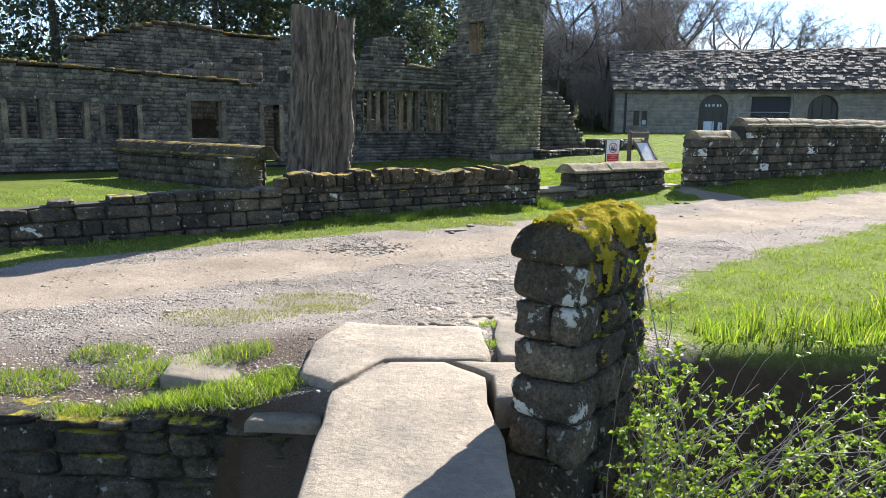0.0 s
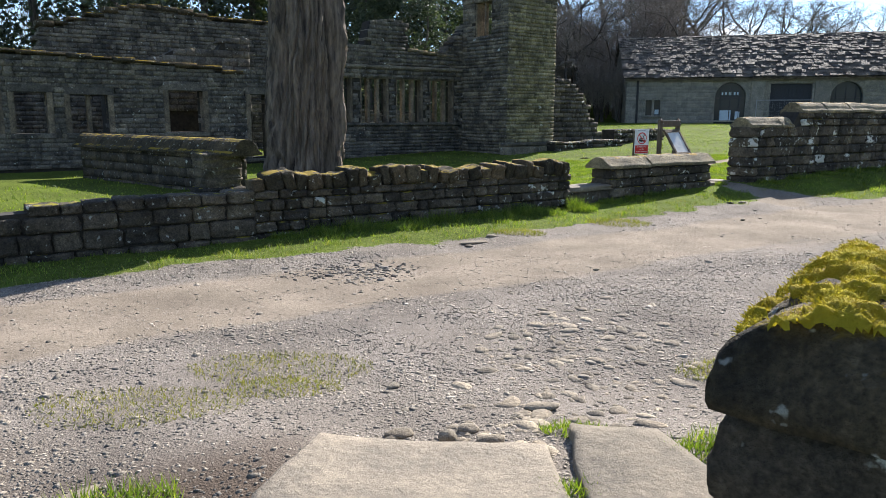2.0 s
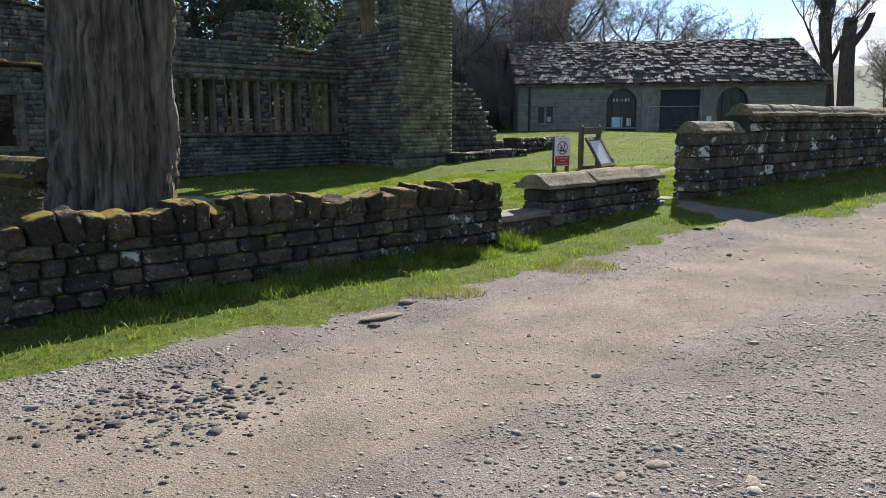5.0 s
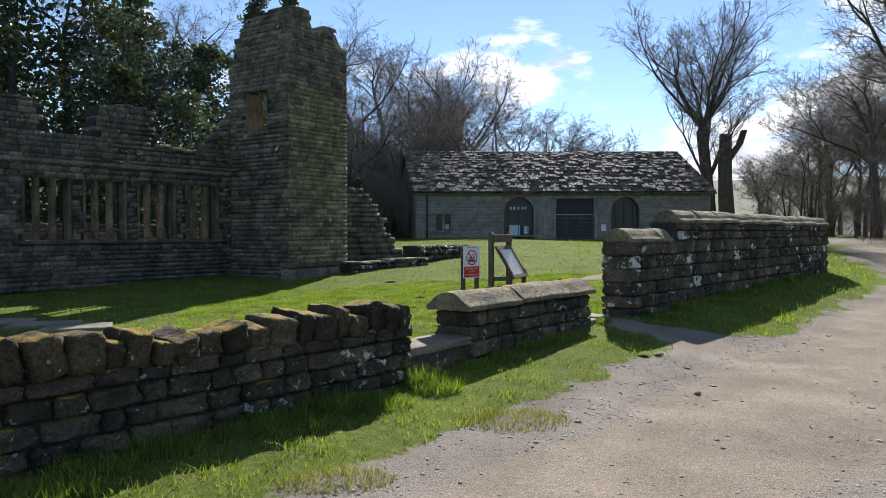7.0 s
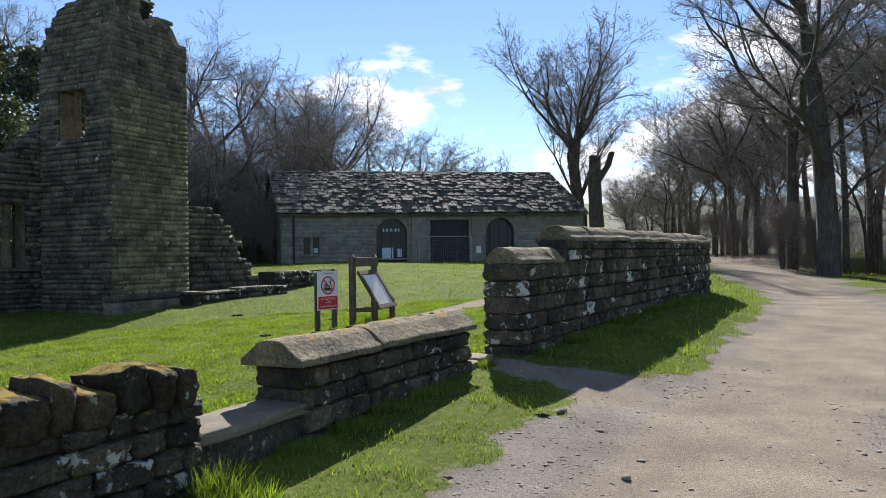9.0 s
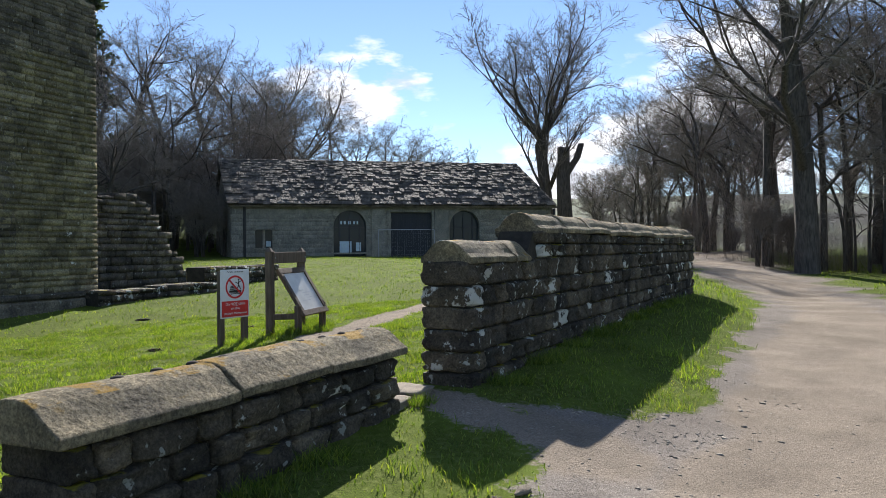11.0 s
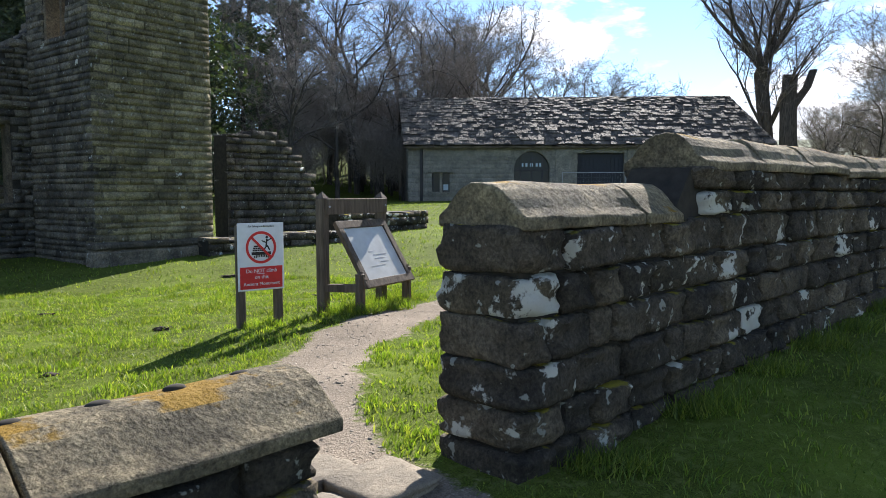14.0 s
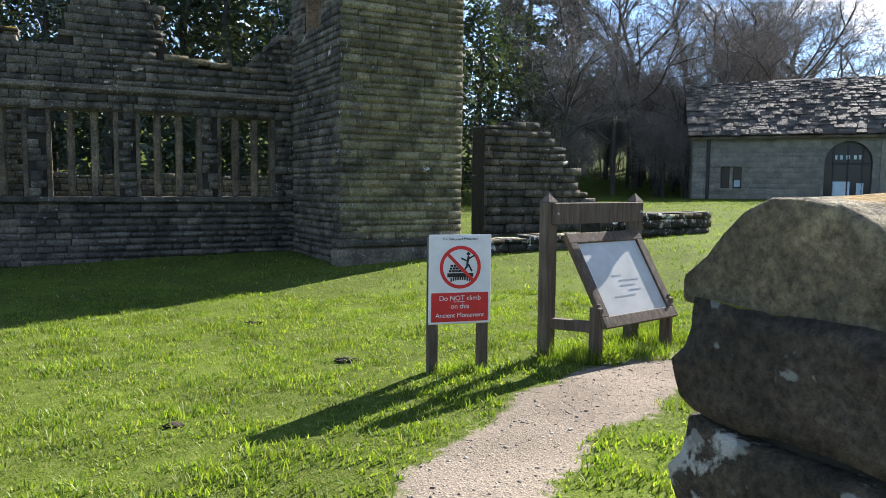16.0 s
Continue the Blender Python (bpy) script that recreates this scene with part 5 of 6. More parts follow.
PA = Vector((0.6, 0.8, 0))
PM = Matrix.Translation((0.61, 3.86, 0)) @ Matrix.Rotation(math.atan2(0.8, 0.6), 4, "Z") @ Matrix.Translation((0, 0.05, 0)) @ Matrix.Diagonal((0.97, 0.79, 1, 1))


def parapet():
    """The short mossy parapet beside the footbridge; local x runs away along it, y to its left."""
    t = thing("mossy_parapet", (0.66, 4.16, 0.1), "short gritstone bridge parapet thick with yellow moss", "parapet", kind="structure")
    n = 1.0
    mf = PM @ Matrix.Translation((0, -0.26, 0))
    core(t, mf, 0.06, n - 0.1, flat(-1.6), flat(1.0), 0.40, 0.06)
    rng = random.Random(14)
    z = -1.25
    heights = [0.3, 0.3, 0.28, 0.26, 0.24, 0.235, 0.22, 0.22, 0.25]
    for k, h in enumerate(heights):
        x, flare = 0.0, max(0.0, 0.07 - 0.012 * k) if z < 0.2 else 0.0
        ends = (0.22, 0.30) if k in (1, 4, 7) else (0.52,)
        # end face
        y = -0.26 - flare
        for w in ends:
            wd = w * (0.52 + 2 * flare) / 0.52
            put_stone(t, rng, M_WHITE if rng.random() < 0.3 else M_WALL, True, PM @ Matrix.Translation((0.16 - flare, y + wd / 2, z + h / 2)) @ Matrix.Rotation(rng.uniform(-0.04, 0.04), 4, "X") @ Matrix.Diagonal((0.34, wd - 0.012, h - 0.012, 1)))
            y += wd
        x = 0.34 - flare
        while x < n - 0.05:
            wd = min(rng.uniform(0.2, 0.36), n - x)
            put_stone(t, rng, M_WALL, True, PM @ Matrix.Translation((x + wd / 2, rng.uniform(-0.02, 0.01), z + h / 2)) @ Matrix.Diagonal((wd - 0.012, 0.52 + 2 * flare, h - 0.012, 1)))
            x += wd
        z += h
    zc = z
    # rounded cope stones
    copes = []
    for q in range(5):
        me = stone_mesh("cope_stone", 240 + q, 8, 0.12, 0.085)
        for v in me.vertices:
            rise = max(0.0, v.co.z + 0.5)
            v.co.y *= math.sqrt(max(0.10, 1 - 0.86 * min(1.0, rise) ** 2.2))
            if q == 0 and v.co.x < 0.3:                     # the end stone is worn back towards its top
                v.co.x += 0.6 * (0.3 - v.co.x) * min(1.0, rise) ** 2
        me.materials.append(M_COPE_W)
        copes.append(me)
    x, k = -0.05, 0
    while x < n - 0.02:
        wd = (0.27, 0.22, 0.25, 0.2, 0.28)[k % 5]
        w2 = min(x + wd, n + 0.03) - x - 0.008
        ob = new("cope_stone", copes[k % len(copes)])
        ob.parent = t
        ob.matrix_parent_inverse = t.matrix_basis.inverted()
        ob.matrix_basis = PM @ Matrix.Translation((x + w2 / 2, 0, zc + 0.10 + 0.008 * math.sin(k * 2.0))) @ Matrix.Rotation(0.05 * math.sin(k * 5.0), 4, "Y") @ Matrix.Diagonal((w2, 0.55, 0.225, 1))
        x, k = x + wd, k + 1
    # a ragged pelt of moss over the cope and down the sunny side
    bm = bmesh.new()
    nx, na = 150, 92
    rows_ = []
    for i in range(nx + 1):
        x = -0.03 + (n + 0.06) * i / nx
        row = []
        for k in range(na + 1):
            s_ = k / na
            if s_ < 0.55:                                   # over the arch, from the bridge side to the sunny side
                a = -1.25 + 2.75 * s_ / 0.55
                y, zz, out = -0.262 * math.sin(a), zc + 0.02 + 0.185 * max(0.0, math.cos(a)) ** 0.75, Vector((0, -math.sin(a), math.cos(a)))
            else:                                           # hanging down the side
                y, zz, out = -0.272, zc + 0.03 - (s_ - 0.55) * 2.0, Vector((0, -1, 0))
            q = Vector((x * 8, s_ * 9 + max(0.0, s_ - 0.55) * 26, 2.0))
            lump = noise.noise(q) + 0.5 * noise.noise(q * 2.3) + 0.35 * noise.noise(q * 6)
            gap = math.sin(x * 26) * 0.12
            keepf = lump + gap + (0.42 if s_ < 0.5 else 0.42 - (s_ - 0.5) * 1.9) - (0.5 if s_ < 0.14 else 0.0) - 0.35 * max(0.0, 0.16 - x) * 4 * (s_ > 0.5)
            keepf -= 0.9 * max(0.0, 0.09 - x) / 0.09 + (0.22 if s_ > 0.56 else 0.0)
            thick = max(0.0, min(0.05 if s_ < 0.5 else 0.022, keepf * 0.07)) + 0.006 * noise.noise(q * 14)
            row.append((bm.verts.new(PM @ (Vector((x, y, zz)) + out * (thick - 0.004))), keepf))
        rows_.append(row)
    for i in range(nx):
        for k in range(na):
            quad = (rows_[i][k], rows_[i + 1][k], rows_[i + 1][k + 1], rows_[i][k + 1])
            if min(q[1] for q in quad) > 0.0:
                bm.faces.new([q[0] for q in quad])
    bmesh.ops.delete(bm, geom=[v for v in bm.verts if not v.link_faces], context="VERTS")
    # fuzz of tiny shoots standing on the pelt
    bm.normal_update()
    r2 = random.Random(6)
    for f in list(bm.faces):
        for _ in range(2):
            c = f.calc_center_median() + Vector((r2.gauss(0, 0.004), r2.gauss(0, 0.004), r2.gauss(0, 0.004)))
            nn = f.normal if f.normal.dot(c - (PM @ Vector((0.6, 0, zc - 0.1)))) > 0 else -f.normal
            d = (nn + Vector((r2.gauss(0, 0.6), r2.gauss(0, 0.6), r2.gauss(0.2, 0.6)))).normalized() * r2.uniform(0.006, 0.018)
            w = d.orthogonal().normalized() * 0.0022
            bm.faces.new([bm.verts.new(v) for v in (c - w, c + w, c + d)])
    ob = part("moss", bm, M_MOSS, t, "bright yellow-green cushion moss", True)
    ob["kind"] = "stuff"
    return t


parapet()


def tube(verts, faces, p, q, r0, r1, sides=5):
    d = (q - p)
    if d.length < 1e-6:
        return
    a = d.orthogonal().normalized()
    b = d.normalized().cross(a)
    i = len(verts)
    for c, r in ((p, r0), (q, r1)):
        for k in range(sides):
            t = 2 * math.pi * k / sides
            verts.append(c + a * (r * math.cos(t)) + b * (r * math.sin(t)))
    for k in range(sides):
        faces.append((i + k, i + (k + 1) % sides, i + sides + (k + 1) % sides, i + sides + k))


def leaf_fan(verts, faces, c, size, rng, n=3):
    """A small spray of n folded leaves."""
    for _ in range(n):
        d = Vector((rng.gauss(0, 1), rng.gauss(0, 1), rng.gauss(0.25, 0.6))).normalized()
        s = d.orthogonal().normalized()
        up = d.cross(s) * 0.18
        L, W = size * rng.uniform(0.7, 1.2), size * rng.uniform(0.26, 0.4)
        i = len(verts)
        verts.extend((c, c + d * L * 0.5 + s * W + up * L, c + d * L, c + d * L * 0.5 - s * W + up * L, c + d * L * 0.55))
        faces.extend(((i, i + 1, i + 4), (i + 1, i + 2, i + 4), (i + 2, i + 3, i + 4), (i + 3, i, i + 4)))


def bramble(at, seed, stems, high, spread, label, leaf=0.036, leaves=13):
    rng = random.Random(seed)
    t = thing("bramble_bush", at, label, "bush")
    sv, sf, lv, lf = [], [], [], []
    for k in range(stems):
        p = Vector(at) + Vector((rng.uniform(-0.15, 0.4), rng.uniform(-0.35, 0.35), -0.1))
        d = Vector((rng.gauss(0, spread), rng.gauss(-0.05, spread), 1)).normalized()
        n = rng.randint(7, 12)
        L = high * rng.uniform(0.55, 1.15) / n
        r = rng.uniform(0.004, 0.009)
        for i in range(n):
            q = p + d * L
            tube(sv, sf, p, q, r, r * 0.86, 4)
            r *= 0.86
            if i > 1:
                for _ in range(rng.randint(0, 2)):
                    e = (d + Vector((rng.gauss(0, 0.9), rng.gauss(0, 0.9), rng.gauss(0, 0.5)))).normalized()
                    b = q + e * rng.uniform(0.06, 0.22)
                    tube(sv, sf, q, b, r * 0.6, r * 0.3, 3)
                    for _ in range(rng.randint(1, max(1, leaves // 3))):
                        leaf_fan(lv, lf, q.lerp(b, rng.uniform(0.3, 1.05)), leaf * rng.uniform(0.6, 1.3), rng, 3)
            d = (d + Vector((rng.gauss(0, 0.17), rng.gauss(0, 0.17), rng.gauss(-0.07, 0.1)))).normalized()
            if q.x < 1.05:
                d.x = abs(d.x)
            p = q
    mesh_ob("stem", sv, sf, M_TWIG, t, "thin brown thorny stems", True)["kind"] = "stuff"
    ob = mesh_ob("foliage", lv, lf, M_LEAF, t, "small fresh yellow-green leaves")
    ob["kind"] = "stuff"
    return t


bramble((1.05, 3.55, -0.9), 3, 36, 1.9, 0.30, "tangled bramble with fresh green leaves beside the parapet")
bramble((1.2, 4.1, -0.8), 5, 30, 1.75, 0.22, "tangled bramble with fresh green leaves beside the parapet", 0.04, 12)
bramble((1.5, 3.8, -0.9), 7, 36, 1.6, 0.40, "tangled bramble with fresh green leaves beside the parapet")
bramble((1.85, 3.2, -1.0), 9, 14, 1.7, 0.5, "arching bramble shoots over the stream bank")
bramble((2.3, 4.1, -0.9), 15, 14, 1.3, 0.5, "low bramble on the stream bank")
bramble((2.9, 4.8, -0.8), 16, 12, 1.1, 0.5, "low bramble on the stream bank", 0.045, 6)
bramble((1.25, 4.5, -0.6), 12, 9, 1.3, 0.25, "upright bramble shoots against the parapet", 0.04, 5)


# ---------- grass ----------
def grass(name, n, area, height, width, seed, material, label, accept=None, lean=0.5):
    rng = np.random.default_rng(seed)
    x0, y0, x1, y1 = area
    x, y = rng.uniform(x0, x1, n), rng.uniform(y0, y1, n)
    b = bare(x, y)
    ok = rng.uniform(0.05, 0.75, n) > b
    tuft = 0.5 + 0.5 * np.clip(1.3 * ripple(x + 0.35 * y, y - 0.2 * x, 7.3) + 0.9 * ripple(x - 0.4 * y, y + 0.5 * x, 17.0), -1, 1)
    ok &= rng.uniform(0, 1, n) < 0.55 + 0.45 * tuft
    if accept is not None:
        ok &= accept(x, y)
    x, y, tuft = x[ok], y[ok], tuft[ok]
    n = len(x)
    z = land(x, y) - 0.006
    tall = height * rng.uniform(0.45, 1.25, n) * (1 + 0.45 * ripple(x, y, 3.3))
    tall = tall * (0.55 + 0.95 * tuft)
    tall = np.clip(tall, height * 0.25, height * 2)
    a = rng.uniform(0, 2 * np.pi, n)
    w = width * rng.uniform(0.6, 1.3, n)
    lx, ly = rng.normal(0, lean, n) * tall, rng.normal(0, lean, n) * tall
    v = np.empty((n, 5, 3))
    cx, sy = np.cos(a) * w, np.sin(a) * w
    v[:, 0] = np.stack([x - cx, y - sy, z], 1)
    v[:, 1] = np.stack([x + cx, y + sy, z], 1)
    v[:, 2] = np.stack([x + cx * 0.7 + lx * 0.35, y + sy * 0.7 + ly * 0.35, z + tall * 0.6], 1)
    v[:, 3] = np.stack([x - cx * 0.7 + lx * 0.35, y - sy * 0.7 + ly * 0.35, z + tall * 0.6], 1)
    v[:, 4] = np.stack([x + lx, y + ly, z + tall], 1)
    me = bpy.data.meshes.new(name)
    i = np.arange(n)[:, None] * 5
    quads, tris = (i + np.array([[0, 1, 2, 3]])), (i + np.array([[3, 2, 4]]))
    me.vertices.add(n * 5)
    me.vertices.foreach_set("co", v.ravel())
    me.loops.add(n * 7)
    me.loops.foreach_set("vertex_index", np.concatenate([quads.ravel(), tris.ravel()]).astype(np.int32))
    me.polygons.add(n * 2)
    me.polygons.foreach_set("loop_start", np.concatenate([np.arange(n) * 4, n * 4 + np.arange(n) * 3]).astype(np.int32))
    me.update(calc_edges=True)
    me.materials.append(material)
    return tagged(new(name, me), label, "grass", kind="stuff")


def off_stream(x, y):
    return (y > lip_y(x) + 0.03)


def front_of_wall(x, y):
    return (wall_side(x, y) < 0.12) & off_stream(x, y) | (x > 6.2) & (wall_side(x, y) < 0.4)


def behind_wall(x, y):
    return wall_side(x, y) > 0.35


grass("verge_grass", 190000, (-9, 7.5, 10, 21), 0.042, 0.0042, 1, M_GRASS, "rough green verge grass along the wall", lambda x, y: front_of_wall(x, y) & (poly_dist(x, y, FAR_EDGE) > -0.4))
grass("verge_grass", 26000, (9, 17, 22, 30), 0.08, 0.006, 2, M_GRASS, "rough green verge grass along the wall", lambda x, y: (poly_dist(x, y, FAR_EDGE) > -0.3) & (off_line(x, y, 6.36, 18.28, 16.9, 25.05) < 0.0) | (x > 17.2) & (poly_dist(x, y, FAR_EDGE) > -0.3))
grass("lawn_grass", 300000, (-0.5, 16.2, 12, 27), 0.034, 0.0050, 3, M_GRASS, "short bright lawn lit from behind", behind_wall)
grass("lawn_grass", 130000, (-10, 12, 26, 52), 0.042, 0.010, 4, M_GRASS, "short bright lawn lit from behind", lambda x, y: behind_wall(x, y) & ~((x > -0.5) & (x < 12) & (y < 27)))
grass("verge_straw", 26000, (-9, 7.5, 10, 21), 0.06, 0.003, 8, M_STRAW, "withered straw-coloured grass at the edge of the track", lambda x, y: front_of_wall(x, y) & (np.abs(poly_dist(x, y, FAR_EDGE)) < 0.55), 0.8)
grass("bank_straw", 14000, (1.0, 5.2, 11, 16), 0.04, 0.0035, 9, M_STRAW, "withered grass on the bank beside the stream", lambda x, y: off_stream(x, y) & (poly_dist(x, y, NEAR_EDGE) < 0.3), 0.8)
grass("bank_grass", 100000, (1.0, 5.2, 11, 16), 0.036, 0.0045, 5, M_GRASS, "grass bank beside the stream", lambda x, y: off_stream(x, y) & (poly_dist(x, y, NEAR_EDGE) < 0.25))
grass("tall_grass", 9000, (2.2, 5.2, 7.5, 8.0), 0.20, 0.006, 6, M_GRASS, "long lush grass at the edge of the bank", lambda x, y: off_stream(x, y) & (np.abs(y - lip_y(x) - 0.35) < 0.4), 0.35)
grass("far_grass", 30000, (11, 8, 60, 60), 0.09, 0.02, 7, M_GRASS, "rough grass beyond the track", lambda x, y: (poly_dist(x, y, NEAR_EDGE) < 0.2) | (poly_dist(x, y, FAR_EDGE) > 0.2) & (x > 20))


def tufts(name, spots, seed, label, material):
    rng = random.Random(seed)
    for (x, y, r, h) in spots:
        n = int(2000 * r)
        verts, faces = [], []
        for _ in range(n):
            a, q = rng.uniform(0, 6.283), r * math.sqrt(rng.random())
            px, py = x + q * math.cos(a) * 1.3, y + q * math.sin(a) * 0.7
            pz = float(land(px, py)) - 0.004 + 0.03 * (1 - q / r)
            t = h * rng.uniform(0.4, 1.2)
            b = rng.uniform(0, 6.283)
            w = 0.004
            lx, ly = rng.gauss(0, 0.5) * t, rng.gauss(0, 0.5) * t
            i = len(verts)
            verts.extend(((px - w * math.cos(b), py - w * math.sin(b), pz), (px + w * math.cos(b), py + w * math.sin(b), pz), (px + lx, py + ly, pz + t)))
            faces.append((i, i + 1, i + 2))
        ob = mesh_ob(name, verts, faces, material)
        tagged(ob, label, "grass", kind="stuff")


tufts("grass_tuft", [(-2.15, 5.15, 0.32, 0.09), (-1.65, 5.35, 0.28, 0.09), (-2.6, 5.5, 0.25, 0.08), (-1.5, 4.60, 0.42, 0.08), (-2.0, 4.55, 0.3, 0.08), (-1.25, 4.62, 0.3, 0.08), (-1.8, 4.5, 0.3, 0.08), (-3.0, 5.0, 0.3, 0.08), (-2.5, 4.6, 0.18, 0.06),
                      (-1.15, 4.85, 0.12, 0.06), (0.37, 5.35, 0.10, 0.05), (0.5, 6.05, 0.14, 0.05), (0.98, 5.75, 0.16, 0.06), (1.35, 5.9, 0.25, 0.07)], 21, "small tuft of fresh grass in bare ground", M_GRASS)
tufts("wall_foot_grass", [(-2.3 + 0.42 * k, 12.28 + 0.278 * k, 0.22, 0.09 + 0.05 * (k % 3)) for k in range(10)] + [(2.9 + 0.5 * k, 15.95 + 0.36 * k, 0.2, 0.10) for k in range(4)] + [(6.9 + 0.9 * k, 18.45 + 0.578 * k, 0.22, 0.10 + 0.04 * (k % 2)) for k in range(9)], 24, "rank grass and weeds at the shaded wall foot", M_GRASS)
tufts("dry_tuft", [(-1.3, 7.3, 0.5, 0.03), (-2.0, 6.6, 0.5, 0.03), (-1.2, 6.9, 0.3, 0.03), (0.9, 12.9, 0.3, 0.06), (2.6, 14.0, 0.4, 0.06), (1.9, 7.2, 0.4, 0.04)], 22, "thin yellowed grass on gravel", M_STRAW)
tufts("grass_tuft", [(2.1, 15.2, 0.14, 0.22), (2.2, 15.0, 0.2, 0.14), (0.6, 14.1, 0.35, 0.12), (1.4, 14.6, 0.35, 0.12), (-1.0, 13.0, 0.4, 0.12), (6.0, 22.95, 0.2, 0.14), (6.45, 23.2, 0.3, 0.13), (6.2, 22.85, 0.15, 0.12), (6.75, 23.9, 0.3, 0.12),
                      (5.15, 22.45, 0.16, 0.08), (5.7, 18.0, 0.10, 0.10)], 23, "longer grass at the foot of stones and posts", M_GRASS)


# ---------- loose stone ----------
def pebbles(name, n, area, size, seed, accept, label, flatness=0.6, material=None):
    rng = np.random.default_rng(seed)
    x0, y0, x1, y1 = area
    x, y = rng.uniform(x0, x1, n), rng.uniform(y0, y1, n)
    ok = accept(x, y, rng)
    x, y = x[ok], y[ok]
    n = len(x)
    s = size * rng.lognormal(0, 0.45, n)
    base = np.array([(1, 0, 0), (0, 1, 0), (-1, 0, 0), (0, -1, 0), (0.55, 0.55, 0.8), (-0.55, 0.5, 0.85), (-0.5, -0.55, 0.75), (0.5, -0.55, 0.8)])
    fs = [(0, 1, 4), (1, 5, 4), (1, 2, 5), (2, 6, 5), (2, 3, 6), (3, 7, 6), (3, 0, 7), (0, 4, 7), (4, 5, 6), (4, 6, 7)]
    a = rng.uniform(0, 6.28, n)
    j = base[None] * rng.uniform(0.7, 1.3, (n, 8, 3))
    px, py = j[:, :, 0] * s[:, None] * rng.uniform(0.8, 1.6, n)[:, None], j[:, :, 1] * s[:, None]
    v = np.empty((n, 8, 3))
    v[:, :, 0] = x[:, None] + px * np.cos(a)[:, None] - py * np.sin(a)[:, None]
    v[:, :, 1] = y[:, None] + px * np.sin(a)[:, None] + py * np.cos(a)[:, None]
    v[:, :, 2] = land(x, y)[:, None] - s[:, None] * 0.15 + j[:, :, 2] * s[:, None] * flatness
    me = bpy.data.meshes.new(name)
    idx = (np.arange(n)[:, None, None] * 8 + np.array(fs)[None]).reshape(-1, 3)
    me.vertices.add(n * 8)
    me.vertices.foreach_set("co", v.ravel())
    me.loops.add(idx.size)
    me.loops.foreach_set("vertex_index", idx.ravel().astype(np.int32))
    me.polygons.add(len(idx))
    me.polygons.foreach_set("loop_start", (np.arange(len(idx)) * 3).astype(np.int32))
    me.update(calc_edges=True)
    me.materials.append(material or M_PEB)
    return tagged(new(name, me), label, "gravel", kind="stuff")


def on_gravel(x, y, rng):
    """Thick along the near edge and the crown of the track, thin in the wheel ruts."""
    f, n_ = -poly_dist(x, y, FAR_EDGE), poly_dist(x, y, NEAR_EDGE)
    d = 1.0 - 0.93 * rut_of(x, y)
    d = d * (0.55 + 0.45 * ripple(x, y, 2.1)) + 0.04
    return (bare(x, y) > 0.4) & (rng.uniform(0, 1, len(x)) < d) & (y > lip_y(x))


pebbles("gravel", 150000, (-4.5, 4.4, 4.5, 11.5), 0.0075, 31, on_gravel, "loose grey gravel on the track", 0.5)
pebbles("gravel", 60000, (-6, 8, 10, 19), 0.009, 35, lambda x, y, r: on_gravel(x, y, r) & ((x > 4.5) | (y > 11.5)), "loose grey gravel on the track", 0.5)
pebbles("gravel", 1600, (-6, 4.3, 9, 18), 0.015, 32, on_gravel, "coarse gravel on the track", 0.45)
pebbles("gravel", 9000, (4.5, 17, 9, 25), 0.006, 33, lambda x, y, r: (bare(x, y) > 0.5) & (wall_side(x, y) > -2), "fine gravel on the path")


pebbles("gravel", 2600, (-2.2, 9.5, -0.3, 11.4), 0.015, 34, lambda x, y, r_: np.hypot((x + 1.2) / 0.75, (y - 10.45) / 0.6) < r_.uniform(0.2, 1.2, len(x)), "patch of coarse dark gravel", 0.55, M_CHIP)


def round_stones():
    """Water-worn pebbles, a little lumpy, that fill a unit cube."""
    out = []
    for k in range(6):
        bm = bmesh.new()
        bmesh.ops.create_icosphere(bm, subdivisions=2, radius=0.5)
        for v in bm.verts:
            v.co += v.co * 0.32 * noise.noise(v.co * 2.2 + Vector((k * 7.1, 0, 0)))
        me = bpy.data.meshes.new("cobble")
        bm.to_mesh(me)
        bm.free()
        me.materials.append(M_COB)
        me.shade_smooth()
        out.append(me)
    return out


ROUND = round_stones()


def cobbles():
    t = thing("cobble_patch", (0.9, 7.0, 0.0), "patch of old rounded cobbles worn into gravel", "cobbles", kind="structure")
    rng = random.Random(33)
    for k in range(290):
        gx, gy, gs = rng.choice(((0.55, 6.5, 0.3), (0.95, 7.1, 0.3), (0.45, 7.6, 0.35), (1.25, 7.9, 0.35), (0.9, 8.6, 0.4), (0.3, 6.1, 0.35), (0.9, 7.3, 0.8)))
        x, y = rng.gauss(gx, gs), rng.gauss(gy, gs)
        if float(bare(x, y)) < 0.5:
            continue
        s = 0.022 + 0.06 * rng.random() ** 2.5
        ob = new("cobble", rng.choice(ROUND))
        ob.parent = t
        ob.matrix_parent_inverse = t.matrix_basis.inverted()
        ob.matrix_basis = Matrix.Translation((x, y, float(land(x, y)) - 0.06 * s)) @ Matrix.Rotation(rng.uniform(0, 3.1), 4, "Z") @ Matrix.Diagonal((s * rng.uniform(1.6, 2.8), s * 1.5, s * 0.75, 1))
    return t


